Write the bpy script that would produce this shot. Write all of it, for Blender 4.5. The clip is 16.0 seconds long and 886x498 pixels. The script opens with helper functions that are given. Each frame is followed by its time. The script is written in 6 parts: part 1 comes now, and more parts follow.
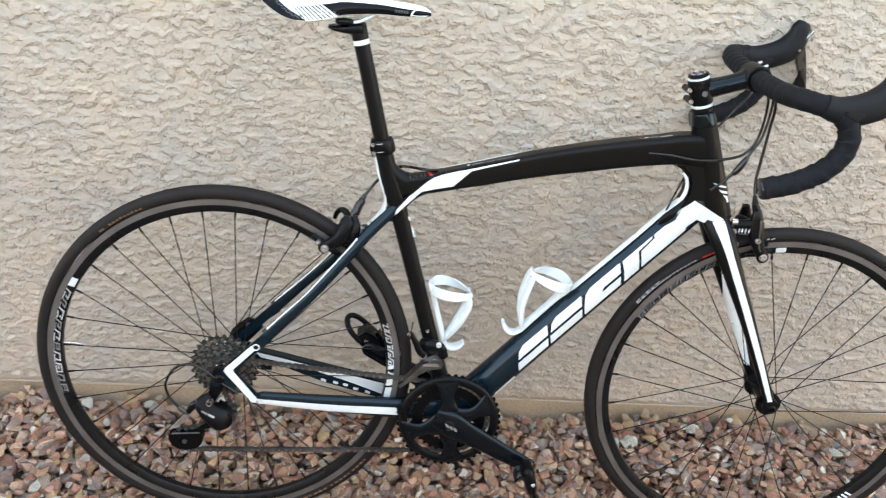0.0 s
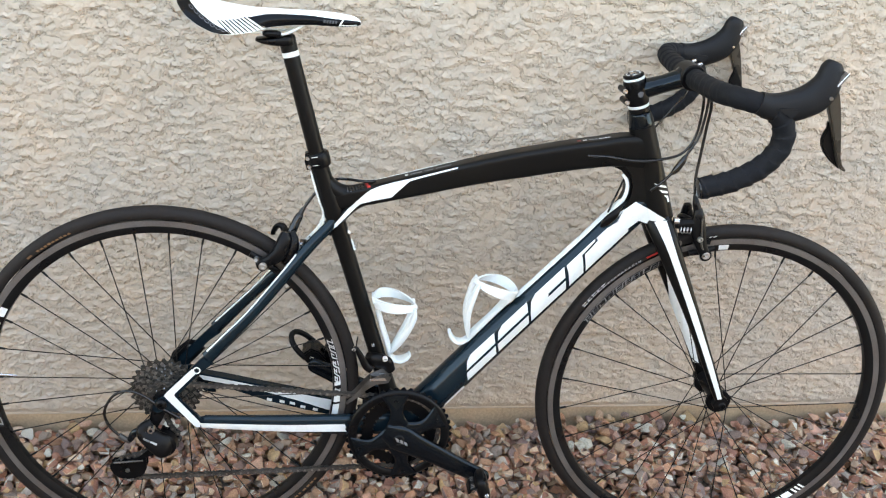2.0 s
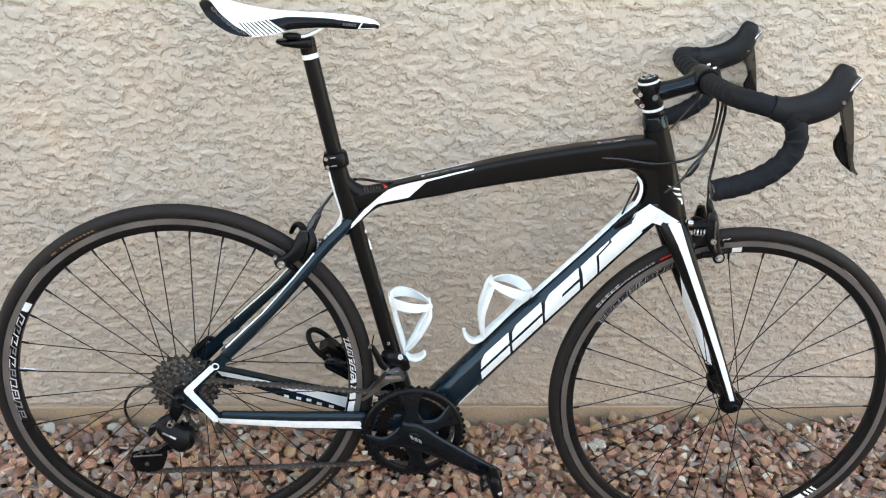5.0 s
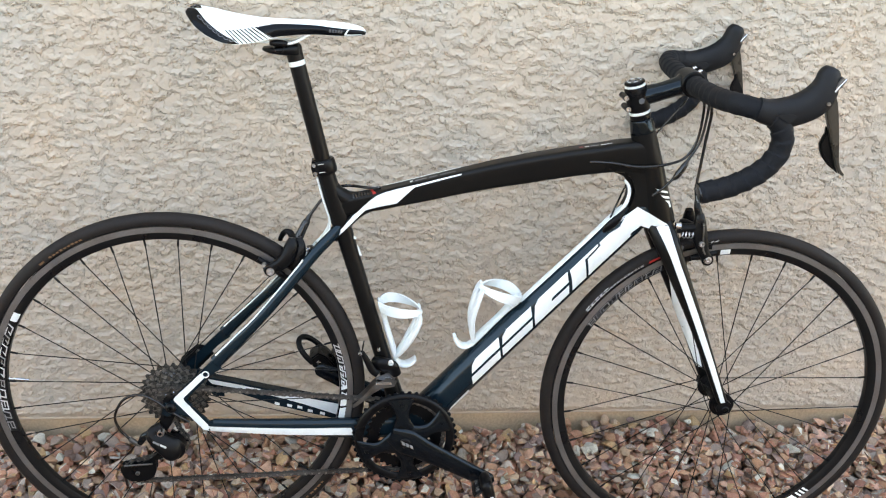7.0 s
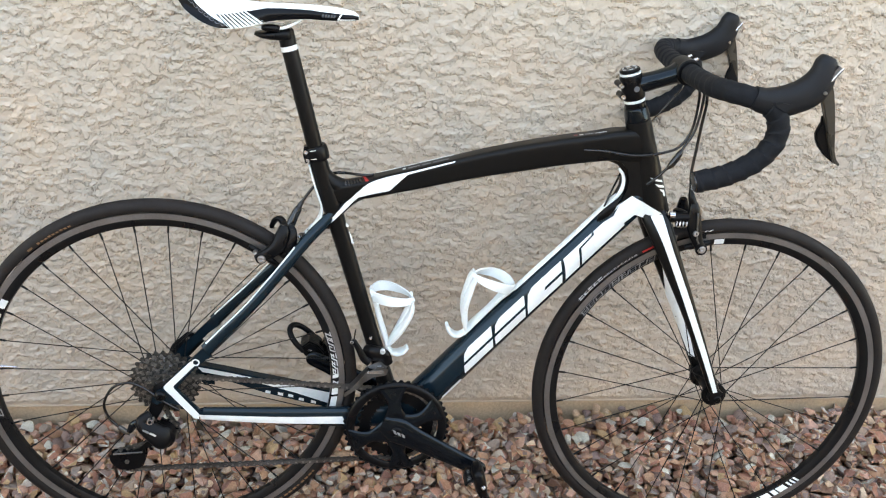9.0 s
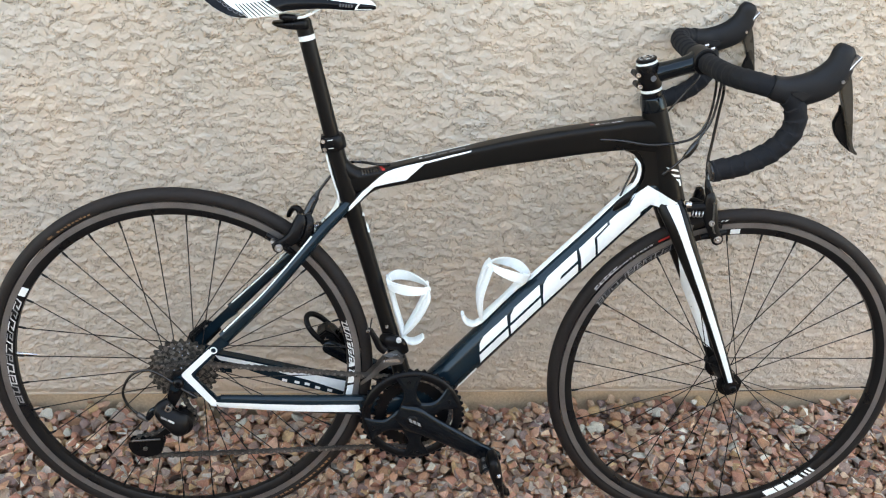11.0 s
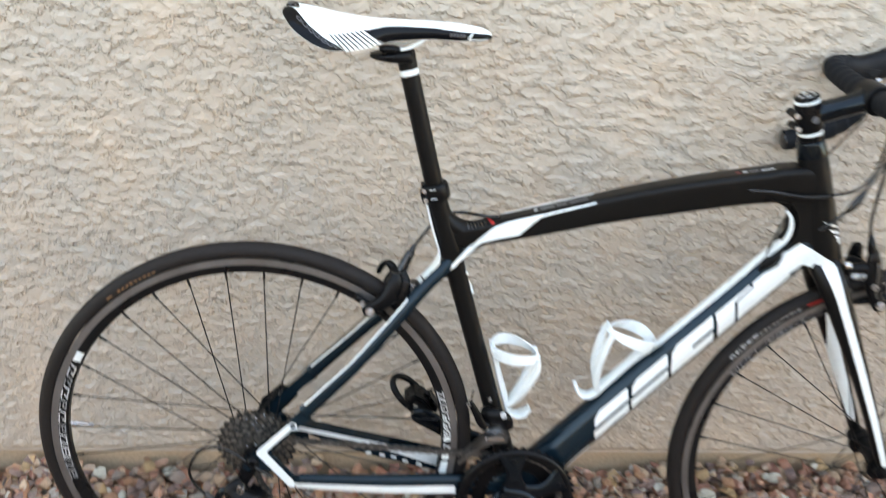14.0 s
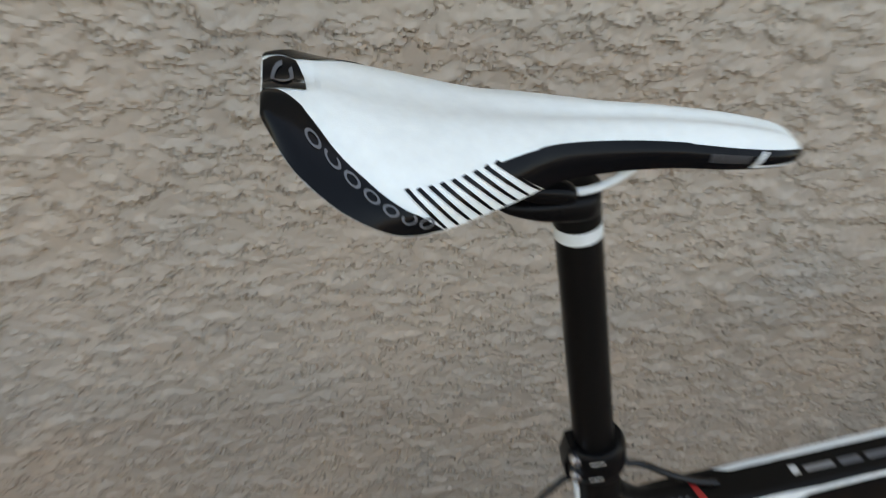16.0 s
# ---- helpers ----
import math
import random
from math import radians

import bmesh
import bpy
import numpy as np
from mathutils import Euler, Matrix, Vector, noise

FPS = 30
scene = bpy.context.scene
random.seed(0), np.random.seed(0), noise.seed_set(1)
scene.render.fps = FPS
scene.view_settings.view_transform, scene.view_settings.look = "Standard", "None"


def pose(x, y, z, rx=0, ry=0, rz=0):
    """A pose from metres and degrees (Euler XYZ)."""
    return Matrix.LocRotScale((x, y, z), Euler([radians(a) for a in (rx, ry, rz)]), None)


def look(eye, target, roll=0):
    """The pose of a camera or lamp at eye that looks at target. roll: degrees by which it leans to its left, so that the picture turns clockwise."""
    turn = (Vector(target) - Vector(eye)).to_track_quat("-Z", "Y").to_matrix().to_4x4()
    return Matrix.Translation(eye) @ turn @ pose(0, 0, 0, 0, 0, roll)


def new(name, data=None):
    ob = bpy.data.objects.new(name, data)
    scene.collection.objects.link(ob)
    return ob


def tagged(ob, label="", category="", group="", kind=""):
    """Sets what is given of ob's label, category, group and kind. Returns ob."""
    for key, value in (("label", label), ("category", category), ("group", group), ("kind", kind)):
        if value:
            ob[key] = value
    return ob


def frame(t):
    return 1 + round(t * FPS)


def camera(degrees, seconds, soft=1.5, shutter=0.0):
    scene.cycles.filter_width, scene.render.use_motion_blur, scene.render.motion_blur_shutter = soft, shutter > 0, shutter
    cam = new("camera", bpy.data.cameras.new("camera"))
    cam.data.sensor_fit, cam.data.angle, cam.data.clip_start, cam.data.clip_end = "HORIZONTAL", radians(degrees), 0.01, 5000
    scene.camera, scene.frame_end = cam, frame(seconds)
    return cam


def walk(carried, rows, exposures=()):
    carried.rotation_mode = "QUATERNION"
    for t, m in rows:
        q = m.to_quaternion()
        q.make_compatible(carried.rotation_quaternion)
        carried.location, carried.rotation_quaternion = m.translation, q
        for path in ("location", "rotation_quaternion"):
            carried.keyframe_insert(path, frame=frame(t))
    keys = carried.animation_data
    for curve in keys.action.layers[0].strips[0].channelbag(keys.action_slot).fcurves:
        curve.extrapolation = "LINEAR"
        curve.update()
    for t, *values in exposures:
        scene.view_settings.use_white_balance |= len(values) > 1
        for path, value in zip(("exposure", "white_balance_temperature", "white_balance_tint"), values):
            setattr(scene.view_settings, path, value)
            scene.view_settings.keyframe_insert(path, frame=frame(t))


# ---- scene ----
cam = camera(50.65, 16.0, soft=1.15, shutter=0.5)
# seconds, place in metres, then yaw, pitch and roll in degrees
ROWS = [
    (0.0, -0.1800, -1.6526, 1.4058, -5.89, -30.23, 6.01),
    (0.2, -0.1618, -1.6383, 1.4108, -6.15, -30.45, 5.68),
    (0.5, -0.1674, -1.6339, 1.4120, -7.13, -29.26, 4.42),
    (1.0, -0.1517, -1.6297, 1.4125, -8.30, -29.66, 4.47),
    (1.5, -0.1526, -1.6228, 1.4115, -8.58, -29.49, 4.71),
    (2.0, -0.1512, -1.6235, 1.4089, -8.88, -29.91, 5.03),
    (2.5, -0.1495, -1.6248, 1.4088, -9.08, -30.03, 5.21),
    (3.0, -0.1516, -1.6242, 1.4030, -9.03, -30.44, 5.45),
    (3.5, -0.1526, -1.6259, 1.4066, -8.66, -30.76, 5.49),
    (6.0, -0.1449, -1.6533, 1.4165, -7.42, -29.27, 4.68),
    (6.5, -0.1406, -1.6515, 1.4164, -8.01, -29.64, 4.62),
    (7.0, -0.1441, -1.6483, 1.4142, -8.09, -29.36, 4.47),
    (7.5, -0.1488, -1.6426, 1.4120, -8.67, -29.61, 4.76),
    (8.0, -0.1555, -1.6390, 1.4119, -8.33, -29.80, 5.00),
    (8.5, -0.1532, -1.6393, 1.4108, -8.66, -29.83, 5.20),
    (9.0, -0.1477, -1.6381, 1.4080, -8.87, -30.02, 5.14),
    (11.5, -0.1597, -1.6469, 1.4027, -7.75, -30.86, 5.04),
    (12.0, -0.1648, -1.6404, 1.3931, -7.79, -31.86, 5.57),
    (12.5, -0.1702, -1.6387, 1.3938, -7.60, -31.89, 5.29),
    (13.0, -0.1996, -1.6397, 1.3974, -5.99, -32.00, 4.96),
    (13.5, -0.2148, -1.6029, 1.3957, -4.94, -31.93, 4.07),
    (13.7, -0.2164, -1.5339, 1.3797, -5.61, -31.78, 4.63),
    (13.8, -0.2344, -1.4802, 1.3926, -6.32, -32.32, 5.17),
    (14.0, -0.2507, -1.3908, 1.3821, -5.70, -31.42, 4.25),
    (14.2, -0.2789, -1.2909, 1.4296, -5.44, -31.78, 4.18),
    (14.5, -0.3089, -1.1980, 1.4144, -4.47, -32.05, 3.40),
    (14.7, -0.3365, -1.1162, 1.3940, -7.09, -32.94, 3.93),
    (15.0, -0.4042, -0.9993, 1.3740, -14.67, -34.50, 6.30),
    (15.2, -0.4346, -0.9296, 1.3531, -18.51, -35.34, 7.52),
    (15.5, -0.4283, -0.7916, 1.3271, -19.16, -36.95, 7.12),
    (15.7, -0.3829, -0.6853, 1.3090, -15.36, -39.73, 7.95),
    (15.8, -0.3601, -0.6385, 1.2914, -13.59, -41.11, 9.01),
    (16.0, -0.3632, -0.5464, 1.2366, -15.38, -41.57, 9.99),
]
EXPOSURES = [(0.0, 3.43, 10000, 10.5), (1.5, 3.36, 10000, 10.5), (9.0, 3.36, 10000, 10.5), (13.5, 3.3, 10000, 11), (13.8, 3.3, 10000, 11), (14.2, 3.37, 10050, 10.5), (14.5, 3.12, 10100, 11), (15.0, 3.02, 10200, 10.5), (15.2, 2.89, 10200, 10.5), (15.5, 2.9, 10200, 11), (15.75, 2.69, 10250, 11), (16.0, 2.23, 10300, 11)]
walk(cam, [(t, pose(x, y, z, 90 + pitch, 0, yaw) @ pose(0, 0, 0, 0, 0, roll)) for t, x, y, z, yaw, pitch, roll in ROWS], EXPOSURES)

# ---- world and light: open shade beside a house, blue sky above, sun behind the wall ----
SUN_UP, SUN_TURN = 46.0, 20.0
world = bpy.data.worlds.new("sky")
scene.world = world
world.use_nodes = True
wn = world.node_tree.nodes
sky = wn.new("ShaderNodeTexSky")
sky.sky_type, sky.sun_disc = 'NISHITA', False
sky.sun_elevation, sky.sun_rotation = radians(SUN_UP), radians(SUN_TURN)
world.node_tree.links.new(sky.outputs[0], wn["Background"].inputs[0])
wn["Background"].inputs[1].default_value = 0.15
sun = new("sun", bpy.data.lights.new("sun", 'SUN'))
sun.data.energy, sun.data.angle, sun.data.color = 3.0, radians(0.6), (1.0, 0.94, 0.86)
a, e = radians(SUN_TURN), radians(SUN_UP)
sun.matrix_world = look((0, 0, 6), Vector((0, 0, 6)) - Vector((math.sin(a) * math.cos(e), math.cos(a) * math.cos(e), math.sin(e))))

# ---- materials ----


def material(name, color, rough=0.5, metal=0.0, coat=0.0, vary=0.12, scale=60.0, bump=0.0, bump_scale=400.0, wear=0.12, spec=0.5, tint=(1, 1, 1)):
    """Principled material with coarse and fine colour variation, uneven gloss and a fine relief."""
    m = bpy.data.materials.new(name)
    m.use_nodes = True
    n, l = m.node_tree.nodes, m.node_tree.links
    p = n["Principled BSDF"]
    p.inputs["Metallic"].default_value = metal
    p.inputs["Coat Weight"].default_value = coat
    p.inputs["Coat Roughness"].default_value = 0.06
    p.inputs["Specular IOR Level"].default_value = spec
    p.inputs["Specular Tint"].default_value = (*tint, 1)
    co = n.new("ShaderNodeTexCoord")
    fine, coarse = n.new("ShaderNodeTexNoise"), n.new("ShaderNodeTexNoise")
    for t, s in ((fine, scale * 8), (coarse, scale * 0.35)):
        t.inputs["Scale"].default_value = s
        t.inputs["Detail"].default_value = 5
        l.new(co.outputs["Object"], t.inputs["Vector"])
    add = n.new("ShaderNodeMath")
    add.operation = 'ADD'
    l.new(fine.outputs[0], add.inputs[0])
    l.new(coarse.outputs[0], add.inputs[1])
    rng = n.new("ShaderNodeMapRange")
    rng.inputs[1].default_value, rng.inputs[2].default_value = 0.7, 1.3
    rng.inputs[3].default_value, rng.inputs[4].default_value = 1 - vary, 1 + vary
    l.new(add.outputs[0], rng.inputs[0])
    mul = n.new("ShaderNodeVectorMath")
    mul.operation = 'SCALE'
    mul.inputs[0].default_value = color
    l.new(rng.outputs[0], mul.inputs["Scale"])
    l.new(mul.outputs[0], p.inputs["Base Color"])
    rr = n.new("ShaderNodeMapRange")
    rr.inputs[1].default_value, rr.inputs[2].default_value = 0.3, 0.7
    rr.inputs[3].default_value, rr.inputs[4].default_value = max(0.02, rough - wear), min(1, rough + wear)
    l.new(coarse.outputs[0], rr.inputs[0])
    l.new(rr.outputs[0], p.inputs["Roughness"])
    if bump:
        t = n.new("ShaderNodeTexNoise")
        t.inputs["Scale"].default_value = bump_scale
        t.inputs["Detail"].default_value = 4
        l.new(co.outputs["Object"], t.inputs["Vector"])
        b = n.new("ShaderNodeBump")
        b.inputs["Strength"].default_value = 1.0
        b.inputs["Distance"].default_value = bump
        l.new(t.outputs[0], b.inputs["Height"])
        l.new(b.outputs[0], p.inputs["Normal"])
    return m


MATTE = material("matte_carbon", (0.0045, 0.0043, 0.0042), 0.34, coat=0.0, scale=30, wear=0.08, spec=0.17)
# gloss black; the blue of the reflected sky is put into base and tint
GLOSS = material("gloss_black_sky_tinted", (0.004, 0.012, 0.018), 0.15, coat=0.36, scale=30, wear=0.05, spec=0.14, tint=(0.45, 0.8, 1.0))
WHITE = material("white_paint", (0.775, 0.815, 0.80), 0.32, coat=0.3, vary=0.04, scale=25)
PLASTIC = material("white_plastic", (0.775, 0.825, 0.815), 0.35, vary=0.04, scale=40)
RED = material("red_paint", (0.45, 0.028, 0.025), 0.35, vary=0.06)
DARKRED = material("dark_red_print", (0.22, 0.02, 0.018), 0.4, vary=0.1)
GREY = material("grey_print", (0.22, 0.22, 0.22), 0.5, vary=0.1)
FAINT = material("faint_print", (0.045, 0.046, 0.05), 0.5, vary=0.1)
DIM = material("dim_print", (0.11, 0.115, 0.125), 0.4, vary=0.1)
PALE = material("pale_print", (0.55, 0.55, 0.54), 0.5, vary=0.15)
ORANGE = material("orange_print", (0.20, 0.105, 0.050), 0.7, vary=0.4, scale=120)
RUBBER = material("tyre_rubber", (0.0128, 0.0098, 0.0088), 0.66, vary=0.25, scale=30, bump=0.0002, bump_scale=900, spec=0.25)
RIM = material("black_anodised_rim", (0.005, 0.005, 0.0055), 0.33, scale=40, spec=0.25)
TRACK = material("worn_brake_track", (0.17, 0.155, 0.145), 0.45, metal=0.6, vary=0.18, scale=60)
SPROCKET = material("worn_sprocket_steel", (0.22, 0.21, 0.195), 0.36, metal=0.85, vary=0.8, scale=450)
DARKSPROCKET = material("grimy_sprocket_steel", (0.06, 0.057, 0.052), 0.45, metal=0.7, vary=0.8, scale=450)
STEEL = material("polished_steel", (0.62, 0.62, 0.63), 0.25, metal=1.0, vary=0.08)
DARKSTEEL = material("oily_chain_steel", (0.13, 0.125, 0.12), 0.45, metal=0.85, vary=0.4, scale=120)
SPOKE = material("black_spoke", (0.006, 0.006, 0.006), 0.4, vary=0.1, spec=0.2)
ALLOY = material("black_alloy", (0.0035, 0.0035, 0.004), 0.33, scale=50, wear=0.1, spec=0.15)
# blue tint colours the highlights like reflected sky
GLOSSALLOY = material("gloss_black_alloy", (0.003, 0.004, 0.0055), 0.13, coat=0.15, scale=50, wear=0.04, spec=0.24, tint=(0.6, 0.85, 1.0))
# brown-grey base colour stands for the tan wall reflected in dark alloy
LEVER = material("alloy_with_wall_reflection", (0.050, 0.043, 0.034), 0.30, metal=0.3, vary=0.15, scale=60, spec=0.4)
SHIFT = material("grey_black_alloy", (0.012, 0.011, 0.011), 0.20, coat=0.2, scale=50, spec=0.5)
TAPE = material("cork_bar_tape", (0.0060, 0.0070, 0.0092), 0.74, vary=0.25, scale=50, bump=0.0003, bump_scale=700, spec=0.2)
HOOD = material("hood_rubber", (0.0062, 0.0068, 0.0082), 0.55, vary=0.15, scale=60, bump=0.0002, bump_scale=900, spec=0.22)
CABLE = material("cable_housing", (0.006, 0.006, 0.006), 0.28, coat=0.3, spec=0.4)
LEATHER = material("white_saddle_cover", (0.87, 0.92, 0.895), 0.42, vary=0.05, scale=15, bump=0.00012, bump_scale=1500)
BLACKCOVER = material("black_saddle_cover", (0.0022, 0.0028, 0.0040), 0.22, vary=0.2, scale=40, spec=0.16)
CONCRETE = material("tan_concrete", (0.50, 0.37, 0.25), 0.9, vary=0.2, scale=20, bump=0.001, bump_scale=160)
SOIL = material("dusty_soil", (0.20, 0.155, 0.12), 0.95, vary=0.35, scale=18, bump=0.006, bump_scale=60)


def stucco(broad=False):
    m = material("tan_stucco", (0.50, 0.428, 0.355), 0.92, vary=0.07, scale=9, bump=0.00035, bump_scale=170, spec=0.25)
    n, l = m.node_tree.nodes, m.node_tree.links
    # broad weathering in two tones, a few decimetres wide
    co = n.new("ShaderNodeTexCoord")
    t = n.new("ShaderNodeTexNoise")
    t.inputs["Scale"].default_value, t.inputs["Detail"].default_value = 6.5, 6
    l.new(co.outputs["Object"], t.inputs["Vector"])
    r = n.new("ShaderNodeValToRGB")
    r.color_ramp.elements[0].position, r.color_ramp.elements[0].color = 0.30, (0.95, 0.975, 0.99, 1)
    r.color_ramp.elements[1].position, r.color_ramp.elements[1].color = 0.70, (1.06, 1.0, 0.945, 1)
    l.new(t.outputs[0], r.inputs[0])
    old = n["Principled BSDF"].inputs["Base Color"].links[0].from_socket
    mul = n.new("ShaderNodeVectorMath")
    mul.operation = 'MULTIPLY'
    l.new(old, mul.inputs[0])
    l.new(r.outputs[0], mul.inputs[1])
    l.new(mul.outputs[0], n["Principled BSDF"].inputs["Base Color"])
    if broad:
        # the same laps as fine relief, for the plain stretches of wall
        mp, lt, lb = n.new("ShaderNodeMapping"), n.new("ShaderNodeTexNoise"), n.new("ShaderNodeBump")
        mp.inputs["Scale"].default_value = (0.45, 0.45, 1.0)
        lt.inputs["Scale"].default_value, lt.inputs["Detail"].default_value = 48, 7
        lb.inputs["Distance"].default_value = 0.012
        l.new(co.outputs["Object"], mp.inputs["Vector"])
        l.new(mp.outputs[0], lt.inputs["Vector"])
        l.new(lt.outputs[0], lb.inputs["Height"])
        l.new(n["Principled BSDF"].inputs["Normal"].links[0].from_socket, lb.inputs["Normal"])
        l.new(lb.outputs[0], n["Principled BSDF"].inputs["Normal"])
    return m


def stone_material(name, per_island):
    m = bpy.data.materials.new(name)
    m.use_nodes = True
    n, l = m.node_tree.nodes, m.node_tree.links
    p = n["Principled BSDF"]
    p.inputs["Specular IOR Level"].default_value = 0.3
    if per_island:
        rnd = n.new("ShaderNodeNewGeometry").outputs["Random Per Island"]
    else:
        rnd = n.new("ShaderNodeObjectInfo").outputs["Random"]
    ramp = n.new("ShaderNodeValToRGB")
    ramp.color_ramp.interpolation = 'CONSTANT'
    # crushed river stone: tan, pink, rust, grey, a few cream
    tones = [(0.446, 0.247, 0.151), (0.410, 0.295, 0.215), (0.490, 0.253, 0.161), (0.347, 0.270, 0.225), (0.403, 0.191, 0.131), (0.634, 0.454, 0.313),
             (0.272, 0.175, 0.143), (0.470, 0.256, 0.155), (0.430, 0.366, 0.308), (0.514, 0.300, 0.208), (0.331, 0.154, 0.112), (0.458, 0.306, 0.204),
             (0.562, 0.321, 0.238), (0.295, 0.209, 0.173), (0.427, 0.197, 0.130), (0.607, 0.574, 0.481), (0.266, 0.180, 0.159), (0.514, 0.332, 0.177)]
    el = ramp.color_ramp.elements
    el[0].color = (*tones[0], 1)
    el[1].position, el[1].color = 1 / len(tones), (*tones[1], 1)
    for i in range(2, len(tones)):
        el.new(i / len(tones)).color = (*tones[i], 1)
    l.new(rnd, ramp.inputs[0])
    geo = n.new("ShaderNodeTexCoord")
    t1, t2 = n.new("ShaderNodeTexNoise"), n.new("ShaderNodeTexNoise")
    t1.inputs["Scale"].default_value, t1.inputs["Detail"].default_value = 55, 4
    t2.inputs["Scale"].default_value, t2.inputs["Detail"].default_value = 320, 6
    for t in (t1, t2):
        t.noise_dimensions = '4D'
        l.new(geo.outputs["Object"], t.inputs["Vector"])
        w = n.new("ShaderNodeMath")
        w.operation = 'MULTIPLY'
        w.inputs[1].default_value = 37.0
        l.new(rnd, w.inputs[0])
        l.new(w.outputs[0], t.inputs["W"])
    mix = n.new("ShaderNodeMath")
    mix.operation = 'ADD'
    l.new(t1.outputs[0], mix.inputs[0])
    l.new(t2.outputs[0], mix.inputs[1])
    rng = n.new("ShaderNodeMapRange")
    rng.inputs[1].default_value, rng.inputs[2].default_value = 0.6, 1.4
    rng.inputs[3].default_value, rng.inputs[4].default_value = 0.50, 1.28
    l.new(mix.outputs[0], rng.inputs[0])
    mul = n.new("ShaderNodeVectorMath")
    mul.operation = 'SCALE'
    l.new(ramp.outputs[0], mul.inputs[0])
    l.new(rng.outputs[0], mul.inputs["Scale"])
    l.new(mul.outputs[0], p.inputs["Base Color"])
    p.inputs["Roughness"].default_value = 0.82
    b = n.new("ShaderNodeBump")
    b.inputs["Strength"].default_value, b.inputs["Distance"].default_value = 1.0, 0.0012
    l.new(mix.outputs[0], b.inputs["Height"])
    l.new(b.outputs[0], p.inputs["Normal"])
    return m


STUCCO, STUCCO_BROAD = stucco(), stucco(True)
STONE, STONES = stone_material("stone", False), stone_material("stones", True)

# ---- builders ----


def to_mesh(name, bm, mat, angle=38):
    me = bpy.data.meshes.new(name)
    bmesh.ops.recalc_face_normals(bm, faces=bm.faces)
    bm.to_mesh(me)
    bm.free()
    me.materials.append(mat)
    me.shade_smooth()
    me.set_sharp_from_angle(angle=radians(angle))
    return me


def part(name, bm, mat, parent, label="", at=None):
    """Links a bmesh as one mesh object under a thing or a part."""
    ob = new(name, to_mesh(name, bm, mat) if isinstance(bm, bmesh.types.BMesh) else bm)
    ob.parent = parent
    if at is not None:
        ob.matrix_basis = at
    return tagged(ob, label)


def V(u, w, v):
    """Forward, to the bicycle's right, up."""
    return Vector((u, -w, v))


def smooth_rows(rows, k=6):
    """Catmull-Rom through rows of numbers."""
    r = np.array(rows, float)
    if len(r) < 3:
        s = np.linspace(0, 1, k + 1)[:, None]
        return r[0] * (1 - s) + r[-1] * s
    p = np.vstack([2 * r[0] - r[1], r, 2 * r[-1] - r[-2]])
    out = []
    for i in range(1, len(p) - 2):
        for t in np.linspace(0, 1, k, endpoint=False):
            out.append(0.5 * (2 * p[i] + (p[i + 1] - p[i - 1]) * t + (2 * p[i - 1] - 5 * p[i] + 4 * p[i + 1] - p[i + 2]) * t * t
                              + (3 * p[i] - p[i - 1] - 3 * p[i + 1] + p[i + 2]) * t ** 3))
    out.append(r[-1])
    return np.array(out)


def loft(rows, n=18, k=6, power=2.0, bm=None, ref=(0, -1, 0)):
    """A tube through rows (forward, right, up, half height, half width), its section carried along without twist."""
    bm = bm or bmesh.new()
    r = smooth_rows(rows, k)
    P = [V(*q[:3]) for q in r]
    N = len(P)
    side = Vector(ref)
    rings = []
    for i in range(N):
        t = (P[min(i + 1, N - 1)] - P[max(i - 1, 0)]).normalized()
        side = (side - t * side.dot(t)).normalized()
        up = side.cross(t)
        ring = []
        for j in range(n):
            a = math.tau * j / n
            c, s = math.cos(a), math.sin(a)
            high = math.copysign(abs(s) ** (2 / power), s)
            ring.append(bm.verts.new(P[i] + side * (r[i][4] * math.copysign(abs(c) ** (2 / power), c)) + up * (r[i][3] * high)))
        rings.append(ring)
    for i in range(N - 1):
        for j in range(n):
            bm.faces.new((rings[i][j], rings[i][(j + 1) % n], rings[i + 1][(j + 1) % n], rings[i + 1][j]))
    bm.faces.new(rings[0][::-1])
    bm.faces.new(rings[-1])
    return bm


def wire(pts, r, n=8, k=6, bm=None):
    return loft([(*p, r, r) for p in pts], n, k, bm=bm, ref=(0.31, -0.9, 0.3))


def plate(poly, w0, w1, bevel=0.001, bm=None):
    """A flat piece cut out in side view, from w0 to w1, with rounded edges."""
    b = bmesh.new()
    f = b.faces.new([b.verts.new(V(u, w0, v)) for u, v in poly])
    ext = bmesh.ops.extrude_face_region(b, geom=[f])
    bmesh.ops.translate(b, verts=[g for g in ext["geom"] if isinstance(g, bmesh.types.BMVert)], vec=V(0, w1 - w0, 0))
    if bevel:
        rim = [e for e in b.edges if abs(e.verts[0].co.y - e.verts[1].co.y) < 1e-6]
        bmesh.ops.bevel(b, geom=rim, offset=bevel, segments=2, affect='EDGES', clamp_overlap=True)
    big = [f for f in b.faces if len(f.verts) > 4]
    bmesh.ops.triangulate(b, faces=big)
    return merge(bm, b)


def merge(bm, b):
    if bm is None:
        return b
    me = bpy.data.meshes.new("tmp")
    b.to_mesh(me)
    b.free()
    bm.from_mesh(me)
    bpy.data.meshes.remove(me)
    return bm


